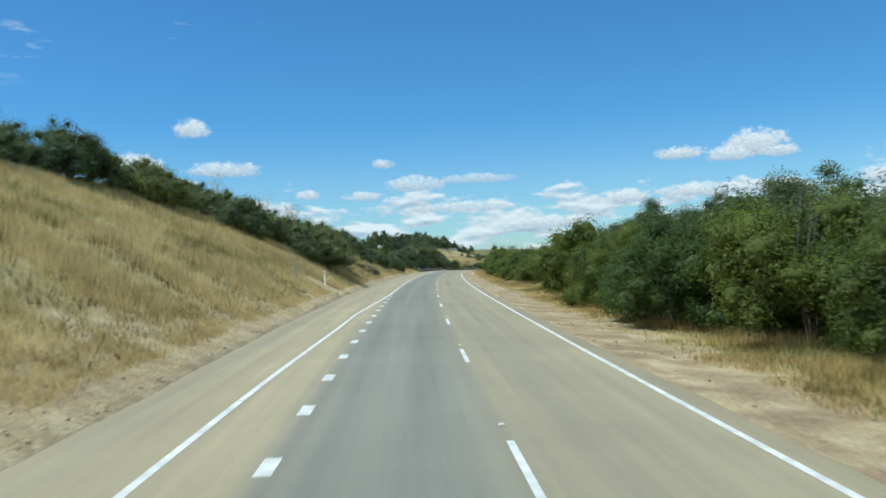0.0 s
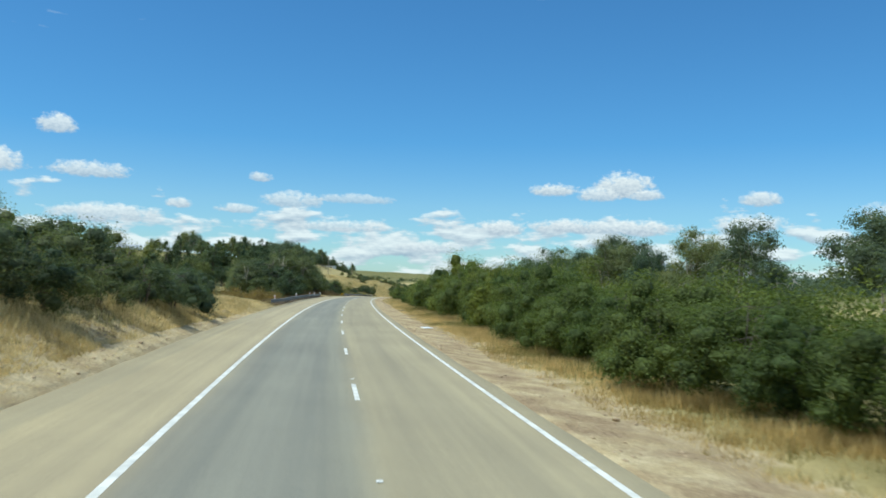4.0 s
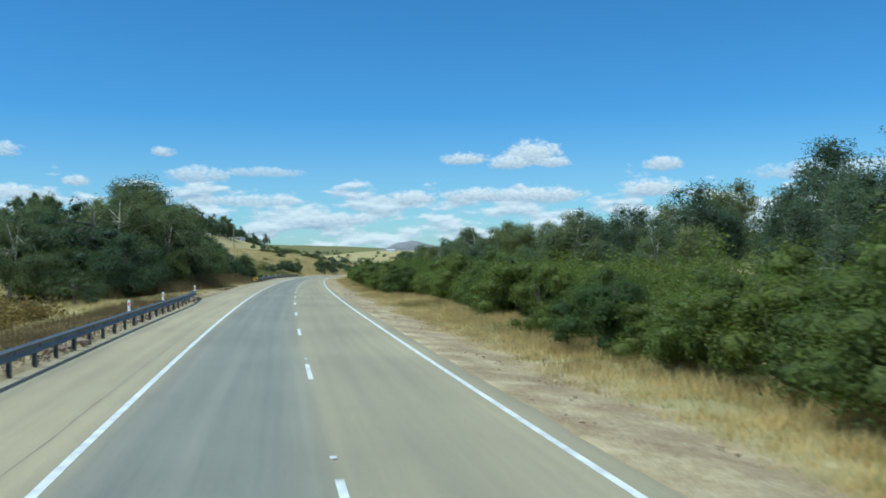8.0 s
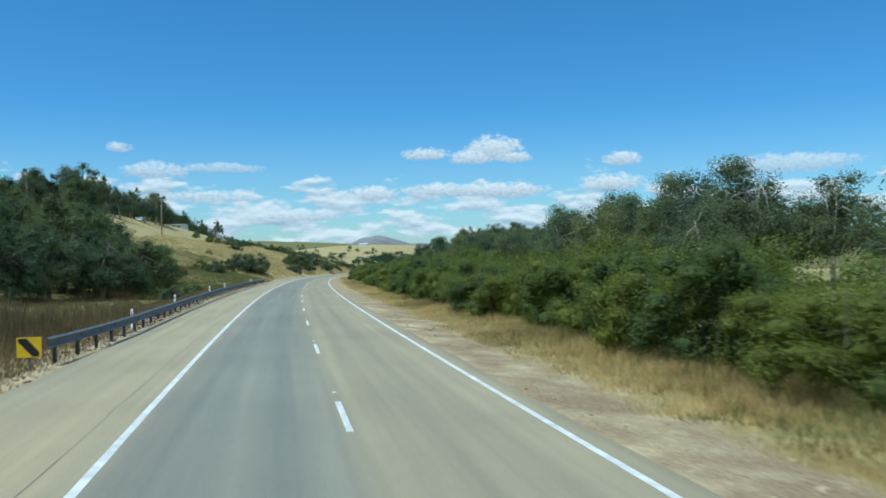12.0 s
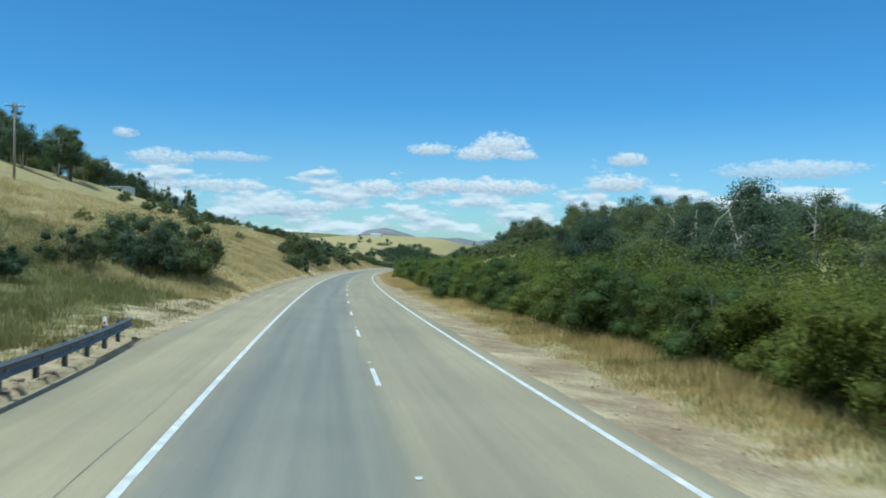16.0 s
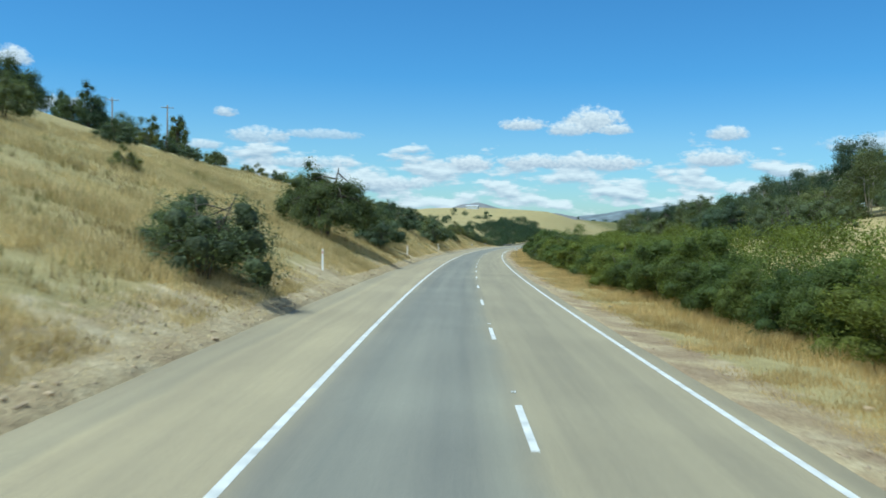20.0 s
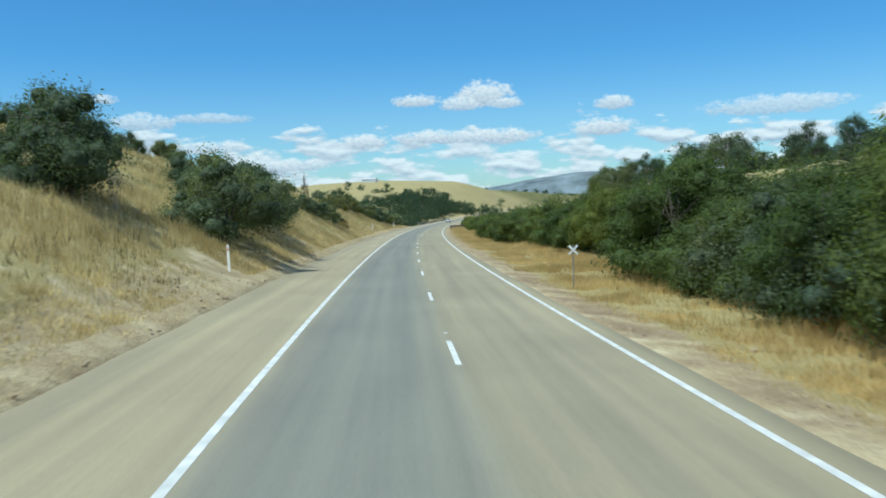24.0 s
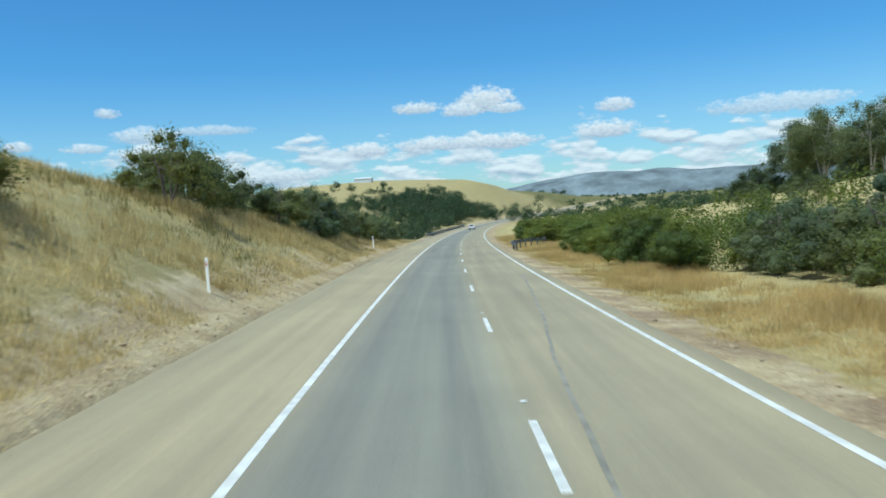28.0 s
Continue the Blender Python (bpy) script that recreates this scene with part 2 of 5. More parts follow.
def ground_material():
    m, nt, b = material("dry_ground", 0.95)
    b.inputs["Specular IOR Level"].default_value = 0.1
    dirt = attr(nt, "dirt")
    green = attr(nt, "green")
    n1, n2, n3 = noise_fac(nt, 0.12, 5), noise_fac(nt, 0.9, 6), noise_fac(nt, 9, 4)
    straw = ramp(nt, calc(nt, "ADD", calc(nt, "MULTIPLY", n1, 0.6), calc(nt, "MULTIPLY", n2, 0.4)),
                 [(0.30, (0.37, 0.285, 0.13)), (0.5, (0.54, 0.437, 0.21)), (0.68, (0.67, 0.57, 0.31))])
    grn = ramp(nt, n2, [(0.3, (0.085, 0.095, 0.032)), (0.7, (0.17, 0.17, 0.06))])
    soil = ramp(nt, calc(nt, "ADD", calc(nt, "MULTIPLY", n2, 0.65), calc(nt, "MULTIPLY", n3, 0.35)),
                [(0.30, (0.36, 0.27, 0.155)), (0.48, (0.50, 0.40, 0.235)), (0.66, (0.66, 0.56, 0.36))])
    red = calc(nt, "MULTIPLY", attr(nt, "red"), ramp_fac(nt, noise_fac(nt, 0.55, 5), 0.38, 0.62))
    soil = mix(nt, red, soil, ramp(nt, n3, [(0.3, (0.21, 0.145, 0.09)), (0.7, (0.40, 0.295, 0.185))]))
    g2 = calc(nt, "ADD", green, calc(nt, "MULTIPLY", calc(nt, "SUBTRACT", n1, 0.5), 1.2), clamp=True)
    d2 = calc(nt, "MULTIPLY", calc(nt, "ADD", calc(nt, "SUBTRACT", dirt, 0.5), calc(nt, "MULTIPLY", calc(nt, "SUBTRACT", n2, 0.5), 1.6)), 4.0)
    d3 = calc(nt, "ADD", d2, 0.5, clamp=True)
    col = mix(nt, d3, mix(nt, g2, straw, grn), soil)
    col = mix(nt, 1.0, col, ramp(nt, noise_fac(nt, 26, 4), [(0.25, (0.62, 0.60, 0.58)), (0.7, (1.22, 1.2, 1.16))]), "MULTIPLY")
    nt.links.new(col, b.inputs["Base Color"])
    bump(nt, b, calc(nt, "ADD", noise_fac(nt, 3.5, 6), calc(nt, "MULTIPLY", noise_fac(nt, 22, 4), 0.4)), 0.9, 0.12)
    return m


def grass_material(name, lo, hi):
    m, nt, b = material(name, 0.75)
    b.inputs["Specular IOR Level"].default_value = 0.2
    geo = nt.nodes.new("ShaderNodeNewGeometry")
    c = ramp(nt, geo.outputs["Random Per Island"], [(0.0, lo), (1.0, hi)])
    c = mix(nt, 1.0, c, ramp(nt, noise_fac(nt, 0.13, 5), [(0.30, (0.70, 0.67, 0.55)), (0.5, (0.98, 0.96, 0.92)), (0.7, (1.16, 1.16, 1.12))]), "MULTIPLY")
    c = mix(nt, 1.0, c, ramp(nt, noise_fac(nt, 0.8, 4), [(0.32, (0.76, 0.74, 0.66)), (0.62, (1.10, 1.10, 1.08))]), "MULTIPLY")
    nt.links.new(c, b.inputs["Base Color"])
    t = nt.nodes.new("ShaderNodeBsdfTranslucent")
    nt.links.new(c, t.inputs["Color"])
    s = nt.nodes.new("ShaderNodeMixShader")
    s.inputs[0].default_value = 0.45
    nt.links.new(b.outputs[0], s.inputs[1])
    nt.links.new(t.outputs[0], s.inputs[2])
    nt.links.new(s.outputs[0], nt.nodes["Material Output"].inputs["Surface"])
    return m


M_ROAD = road_material()
M_GROUND = ground_material()
M_LINE = plain("road_paint", (0.66, 0.645, 0.59), 0.7, 0, 0.22, 3.0, 0.2)
M_STRAW = grass_material("dry_grass", (0.56, 0.440, 0.205), (0.87, 0.745, 0.425))
M_GOLD = grass_material("golden_grass", (0.56, 0.41, 0.175), (0.86, 0.69, 0.35))
M_STRAW2 = grass_material("pale_green_grass", (0.15, 0.155, 0.05), (0.40, 0.37, 0.15))
M_BROWNGRASS = grass_material("brown_grass", (0.13, 0.10, 0.05), (0.36, 0.28, 0.14))
M_LEAF_WATTLE = foliage("wattle_leaves", (0.052, 0.070, 0.024), (0.150, 0.188, 0.056))
M_LEAF_GUM = foliage("gum_leaves", (0.073, 0.095, 0.062), (0.156, 0.188, 0.122))
M_LEAF_DARK = foliage("dark_leaves", (0.054, 0.077, 0.046), (0.120, 0.154, 0.087))
M_LEAF_OLIVE = foliage("olive_leaves", (0.073, 0.092, 0.048), (0.152, 0.175, 0.088))
M_LEAF_BANK = foliage("bank_bush_leaves", (0.075, 0.097, 0.060), (0.160, 0.193, 0.109))
M_BARK = plain("grey_bark", (0.115, 0.092, 0.072), 0.9, 0, 0.3, 5.0, 0.6)
M_BARK_PALE = plain("pale_gum_bark", (0.46, 0.40, 0.32), 0.85, 0, 0.25, 3.0, 0.4)
M_STEEL = plain("galvanised_steel", (0.15, 0.16, 0.165), 0.6, 0.35, 0.18, 2.0, 0.05)
M_WHITE = plain("white_plastic", (0.88, 0.88, 0.85), 0.5, 0, 0.05, 8.0, 0.0)
M_RED = plain("red_reflector", (0.55, 0.03, 0.02), 0.25, 0, 0.1, 20, 0.0)
M_BLACK = plain("black_paint", (0.02, 0.02, 0.02), 0.5, 0, 0.2, 8, 0.0)
M_YELLOW = plain("yellow_sign_sheeting", (0.86, 0.56, 0.02), 0.35, 0, 0.06, 5, 0.0)
M_TIMBER = plain("weathered_timber", (0.30, 0.26, 0.21), 0.9, 0, 0.25, 3.0, 0.4)
M_TIN = plain("white_tin_sheet", (0.72, 0.73, 0.72), 0.45, 0.1, 0.08, 0.6, 0.05)
M_TINROOF = plain("grey_tin_roof", (0.45, 0.46, 0.47), 0.4, 0.4, 0.12, 0.5, 0.05)
M_GLASS = plain("dark_window_glass", (0.03, 0.035, 0.04), 0.08, 0, 0.1, 3, 0.0)
M_CARPAINT = plain("white_car_paint", (0.78, 0.78, 0.77), 0.25, 0, 0.02, 3, 0.0)
M_RUBBER = plain("tyre_rubber", (0.025, 0.025, 0.025), 0.8, 0, 0.2, 12, 0.1)
M_ROCK = plain("brown_rock", (0.26, 0.19, 0.13), 0.9, 0, 0.3, 6, 0.7)
M_FAR = plain("far_bushland", (0.055, 0.060, 0.036), 1.0, 0, 0.35, 0.012, 0.0)
# the paleness of distance haze is put into these two base colours
M_HAZY_RIDGE = plain("hazy_ridge", (0.16, 0.19, 0.20), 1.0, 0, 0.45, 0.018, 0.0)
M_HAZY_PEAK = plain("hazy_mountain", (0.20, 0.195, 0.19), 1.0, 0, 0.25, 0.012, 0.0)
M_LEAF_DEAD = foliage("dead_bramble", (0.085, 0.068, 0.04), (0.19, 0.155, 0.09))

# ================= the road's line =================
STEP = 75.0
PSI = [0.3121, 0.2752, 0.2421, 0.2071, 0.1737, 0.141, 0.1072, 0.0757, 0.0436, 0.012, -0.021, -0.0518, -0.0803, -0.1117, -0.1480, -0.2150, -0.3100]
GRADE = [0.0071, -0.0003, -0.0034, -0.0088, -0.0157, -0.0184, -0.0237, -0.0246, -0.027, -0.0271, -0.027, -0.0258, -0.0262, -0.023, -0.017, -0.011, -0.005]
BANK = 0.0226


def hermite(values, s):
    v = np.array(values)
    k = np.arange(len(v)) * STEP
    sl = np.gradient(v, k)
    x = np.clip(s, 0, k[-1])
    i = np.clip(np.searchsorted(k, x) - 1, 0, len(v) - 2)
    u = (x - k[i]) / STEP
    return (2 * u**3 - 3 * u**2 + 1) * v[i] + (u**3 - 2 * u**2 + u) * STEP * sl[i] + (3 * u**2 - 2 * u**3) * v[i + 1] + (u**3 - u**2) * STEP * sl[i + 1]


S = np.arange(-500, 4600, 5.0)
HEAD = hermite(PSI, S)
SLOPE = hermite(GRADE, S) * np.clip(1 - (S - 1200) / 600, 0, 1) * np.clip((S + 500) / 400, 0, 1)
CX, CY, CZ = np.cumsum(-np.sin(HEAD)) * 5, np.cumsum(np.cos(HEAD)) * 5, np.cumsum(SLOPE) * 5
zero = int(500 / 5)
CX, CY, CZ = CX - CX[zero], CY - CY[zero], CZ - CZ[zero]


def line(s):
    return np.interp(s, S, CX), np.interp(s, S, CY), np.interp(s, S, CZ), np.interp(s, S, HEAD)


# ground heights over the road's own level: stations along, nodes across
LEFT_O = [6.9, 7.8, 8.6, 14.0, 25.0, 42.0, 60.0, 120.0, 300.0, 900.0, 1700.0]
LEFT = {-200: [.1, .5, .9, 3.8, 8.9, 12.5, 15, 18, 22, 40, 90], 96: [.1, .5, .9, 4.0, 9.0, 12, 14, 17, 22, 40, 90], 122: [.1, .5, 1.0, 4.3, 8.7, 11, 12, 15, 20, 40, 90],
        146: [.1, .5, .9, 3.3, 5.8, 6.6, 7.5, 11, 20, 40, 90], 170: [.1, .2, .4, 1.3, 1.9, 2.2, 3, 8, 20, 40, 90], 184: [.1, .5, .9, 1.2, .8, 1.0, 2.5, 9, 22, 40, 90], 195: [.25, .45, .3, -.8, -1.0, 0, 2, 10, 24, 40, 90],
        297: [.25, .45, .3, -.5, -.6, .8, 2.5, 11, 24, 40, 90], 305: [.1, 0, -.2, -.5, -.6, .8, 2.5, 11, 24, 40, 90], 328: [.1, .2, .3, .5, 1.0, 2.2, 4, 12, 24, 40, 90], 356: [.1, .1, .1, .2, .4, 2, 4, 13, 24, 40, 90],
        385: [.25, .4, .25, -1.0, -.9, 1.5, 4, 13, 24, 40, 90], 462: [.25, .4, .25, -.6, .3, 3.5, 6, 14, 24, 40, 90], 488: [.1, .1, .3, 1.2, 3.0, 7, 11, 17, 25, 40, 90],
        512: [.1, .4, .7, 2.6, 5.8, 10.5, 16, 20, 27, 40, 90], 548: [.1, .5, .9, 2.9, 6.8, 12.6, 19, 22, 28, 40, 90], 660: [.1, .5, .9, 3.1, 7.6, 13.6, 19.5, 22, 28, 40, 90], 692: [.1, .5, .9, 3.9, 9.2, 13.9, 18.5, 22, 28, 40, 90], 740: [.1, .5, .9, 4.2, 9.4, 13.0, 15.5, 19, 27, 40, 90],
        800: [.1, .5, .9, 4.6, 9.2, 11.5, 12.5, 15, 24, 40, 90], 828: [.1, .5, .9, 4.3, 8.3, 9.4, 10, 13, 22, 40, 90], 850: [.1, .5, .9, 3.7, 6.2, 6.6, 7, 10, 20, 40, 90], 875: [.1, .4, .7, 2.6, 4.2, 4.4, 5, 9, 20, 40, 90],
        896: [.1, .3, .5, 1.4, 2.2, 2, 2, 6, 18, 40, 90], 920: [.1, .1, .1, .4, .5, .3, 0, 4, 16, 40, 90], 950: [.1, 0, -.2, -.6, -1, -1, -1, 2, 14, 40, 90], 1090: [.1, 0, 0, .5, 3, 8, 12, 14, 20, 45, 90],
        1220: [.1, .5, 1, 2.5, 7, 12, 15, 17, 18, 40, 90], 1310: [.1, .6, 1, 3, 9, 15, 18.5, 21, 22, 40, 90], 1450: [.1, .6, 1, 2, 8, 14, 18, 20, 20, 40, 90], 2600: [.1, .5, 1, 1, 2, 3, 4, 5, 8, 30, 70]}
RIGHT_O = [4.1, 5.0, 6.5, 9.0, 14.0, 25.0, 50.0, 120.0, 300.0, 900.0, 1700.0]
RIGHT = {-200: [-.12, -.2, -.35, -.4, -.4, -.2, .5, 2, 5, 24, 80], 512: [-.12, -.2, -.35, -.4, -.4, -.2, .5, 2, 5, 24, 80], 575: [-.12, -.2, -.35, -.4, -.3, 1.2, 5, 8, 10, 24, 80],
         616: [-.12, -.2, -.35, -.4, -.2, 3.0, 8.6, 12, 14, 24, 80], 825: [-.12, -.2, -.35, -.4, -.2, 2.4, 8.2, 12, 14, 24, 80], 935: [-.12, -.2, -.35, -.4, -.4, .6, 4.5, 8, 8, 24, 80],
         1060: [-.12, -.2, -.35, -.5, -.6, -1, -1, 0, 4, 24, 80], 1350: [-.12, -.2, -.35, -.5, -.6, -1, -1, 1, 4, 20, 60], 2600: [-.12, 0, 0, 0, 0, 0, 1, 2, 5, 20, 50]}


def profile(table, nodes, s, d):
    ks = sorted(table)
    i = min(max(int(np.searchsorted(ks, s)) - 1, 0), len(ks) - 2)
    u = min(max((s - ks[i]) / (ks[i + 1] - ks[i]), 0), 1)
    u = u * u * (3 - 2 * u)
    a, b = np.interp(d, nodes, table[ks[i]]), np.interp(d, nodes, table[ks[i + 1]])
    return float(a + (b - a) * u)


def lift(s, o):
    """Height of the ground over the road's middle line, at s along and o to the right of it."""
    if -6.9 < o < 4.1:
        return -o * BANK - 0.16
    if o <= -6.9:
        h = profile(LEFT, LEFT_O, s, -o)
    else:
        h = profile(RIGHT, RIGHT_O, s, o)
    edge = 6.9 if o < 0 else 4.1
    d = abs(o) - edge
    x, y, z, hd = line(s)
    rough = min(d / 2.5, 1.0)
    h += rough * 0.16 * (noise.noise((s * 0.45, o * 0.45, 3.1)) + 0.6 * noise.noise((s * 1.1, o * 1.1, 8.2)))
    if s > 1000:
        wx, wy = x + o * math.cos(hd), y + o * math.sin(hd)
        h += 7.6 * math.exp(-((wx + 105) / 95) ** 4 - ((wy - 1335) / 95) ** 2) * min(max((d - 6) / 30, 0), 1)
    if -7.6 < o <= -6.9 and profile(LEFT, LEFT_O, s, 8.6) > 0.5:
        h += 0.16 * min(max(0.35 + 1.1 * noise.noise((s * 0.35, 1.3, 2.2)), 0), 1)
    far = min(max((d - 20) / 60, 0), 1)
    h += far * 1.6 * noise.noise((s * 0.018, o * 0.018, 5.5)) + min(max((d - 150) / 300, 0), 1) * 9 * noise.noise((s * 0.0035, o * 0.0035, 1.7))
    return h


def place(s, o, dz=0.0):
    x, y, z, hd = line(s)
    return Vector((float(x + o * math.cos(hd)), float(y + o * math.sin(hd)), float(z) + lift(s, o) + dz))


def near(x, y):
    """Where a point of the plan lies along the road and off it."""
    i = int(np.argmin((CX - x) ** 2 + (CY - y) ** 2))
    hd = HEAD[i]
    dx, dy = x - CX[i], y - CY[i]
    return S[i] - dx * math.sin(hd) + dy * math.cos(hd), dx * math.cos(hd) + dy * math.sin(hd)


def along_pose(s, o, dz=0.0, turn=0.0, size=1.0, tilt=0.0):
    """A pose on the ground that faces along the road."""
    hd = float(np.interp(s, S, HEAD))
    return Matrix.Translation(place(s, o, dz)) @ Euler((tilt, 0, hd + turn)).to_matrix().to_4x4() @ Matrix.Scale(size, 4)


def mesh_from(name, verts, faces, mat, smooth=False):
    me = bpy.data.meshes.new(name)
    if isinstance(verts, np.ndarray):
        n, k = faces.shape
        me.vertices.add(len(verts))
        me.vertices.foreach_set("co", verts.astype(np.float32).ravel())
        me.loops.add(n * k)
        me.loops.foreach_set("vertex_index", faces.astype(np.int32).ravel())
        me.polygons.add(n)
        me.polygons.foreach_set("loop_start", np.arange(0, n * k, k, dtype=np.int32))
    else:
        me.from_pydata(verts, [], faces)
    if mat:
        me.materials.append(mat)
    if smooth:
        me.shade_smooth()
    me.update()
    return me


def part(name, bm, mat, parent=None, label=""):
    me = bpy.data.meshes.new(name)
    bm.to_mesh(me)
    bm.free()
    me.materials.append(mat)
    ob = new(name, me)
    ob.parent = parent
    if label:
        tagged(ob, label)
    return ob


def box(bm, size, at=(0, 0, 0), bevel=0.0, m=None):
    g = bmesh.ops.create_cube(bm, size=1.0)
    bmesh.ops.scale(bm, vec=size, verts=g["verts"])
    if bevel:
        es = {e for v in g["verts"] for e in v.link_edges}
        bv = bmesh.ops.bevel(bm, geom=list(es), offset=bevel, segments=2, affect="EDGES", profile=0.7)
        vs = list({v for f in bv["faces"] for v in f.verts} | {v for v in g["verts"] if v.is_valid})
    else:
        vs = g["verts"]
    bmesh.ops.translate(bm, vec=at, verts=vs)
    if m is not None:
        bmesh.ops.transform(bm, matrix=m, verts=vs)
    return vs


def tube(points, radii, sides=7):
    """Verts and faces of a tapered tube through the points."""
    vs, fs = [], []
    pts = [Vector(p) for p in points]
    for i, p in enumerate(pts):
        d = (pts[min(i + 1, len(pts) - 1)] - pts[max(i - 1, 0)]).normalized()
        a = d.orthogonal().normalized()
        b = d.cross(a)
        for k in range(sides):
            t = 2 * math.pi * k / sides
            vs.append(p + (a * math.cos(t) + b * math.sin(t)) * radii[i])
    for i in range(len(pts) - 1):
        for k in range(sides):
            k2 = (k + 1) % sides
            fs.append((i * sides + k, i * sides + k2, (i + 1) * sides + k2, (i + 1) * sides + k))
    fs.append(tuple(range(sides))[::-1])
    fs.append(tuple((len(pts) - 1) * sides + k for k in range(sides)))
    return vs, fs


# ================= ground and road =================
def build_ground():
    ss = np.concatenate([np.arange(-480, -60, 30.0), np.arange(-60, 980, 2.5), np.arange(980, 1480, 12.0), np.arange(1480, 4500, 80.0)])
    oo = np.array([-1700, -1300, -900, -600, -420, -300, -220, -160, -120, -95, -75, -60, -50, -42, -36, -31, -27, -24, -21.5, -19.2, -17.2, -15.4, -13.8, -12.4,
                   -11.2, -10.2, -9.4, -8.8, -8.3, -7.9, -7.5, -7.2, -6.95, -6.8, -3, 0, 2, 3.95, 4.12, 4.4, 4.8, 5.3, 5.9, 6.5, 7.2, 8, 9, 10.2, 11.6, 13.2, 15, 17.5, 20,
                   23, 27, 32, 38, 45, 54, 66, 82, 105, 140, 190, 260, 360, 520, 800, 1200, 1700])
    verts, dirt, green, red = [], [], [], []
    for s in ss:
        x, y, z, hd = line(s)
        c, sn = math.cos(hd), math.sin(hd)
        for o in oo:
            verts.append((x + o * c, y + o * sn, z + lift(s, o)))
            if o < 0:
                cut = profile(LEFT, LEFT_O, s, 8.6) > 0.5
                d = 1 - min(max((-o - (8.0 if cut else 8.6)) / 3.0, 0), 1)
                g = (0.12 if s < 300 else 0.45) if (168 < s < 505 and o > -60) else (0.25 if o > -25 else 0.3)
                g = 0.75 if o < -60 and not 1130 < s < 1500 else g
            else:
                start = float(np.interp(s, (180, 260, 520, 600), (6.2, 5.7, 5.7, 5.0)))
                d = 1 - min(max((o - start) / (start * 0.9 - 3.0), 0), 1)
                g = 0.25 if o < 9 else (0.6 if o < 60 and s < 560 else 0.15)
                g = 0.85 if o > 80 else g
            if o < 0 and 440 < s < 512 and -45 < o < -8:
                g = 0.8
            g = max(g, min(max((s - 1380) / 200, 0), 0.85))
            dirt.append(d if -130 < o < 130 else 0.0)
            green.append(g)
            red.append(0.85 * min(max((7.6 - o) / 1.5, 0), 1) if o > 3 else (0.25 if -9 < o < -6 else 0.0))
    n = len(oo)
    faces = [(i * n + j, i * n + j + 1, (i + 1) * n + j + 1, (i + 1) * n + j) for i in range(len(ss) - 1) for j in range(n - 1)]
    me = mesh_from("ground", verts, faces, M_GROUND, True)
    for name, data in (("dirt", dirt), ("green", green), ("red", red)):
        a = me.attributes.new(name, "FLOAT", "POINT")
        a.data.foreach_set("value", data)
    tagged(new("ground", me), "dry grassy ground with bare dirt verges", "ground", kind="structure")


def strip(s0, s1, o0, o1, step, dz, thick=0.0, wave=0.0):
    """Verts and faces of a ribbon on the road; o0 and o1 may be functions of s."""
    n = max(int(round((s1 - s0) / step)), 1)
    vs, fs = [], []
    for i in range(n + 1):
        s = s0 + (s1 - s0) * i / n
        x, y, z, hd = (float(v) for v in line(s))
        for o in (o0, o1):
            q = o(s) if callable(o) else o
            if wave:
                q += wave * noise.noise((s * 0.35, q * 3, 2.2))
            vs.append((x + q * math.cos(hd), y + q * math.sin(hd), z - q * BANK + dz))
    for i in range(n):
        fs.append((2 * i, 2 * i + 1, 2 * i + 3, 2 * i + 2))
    return vs, fs


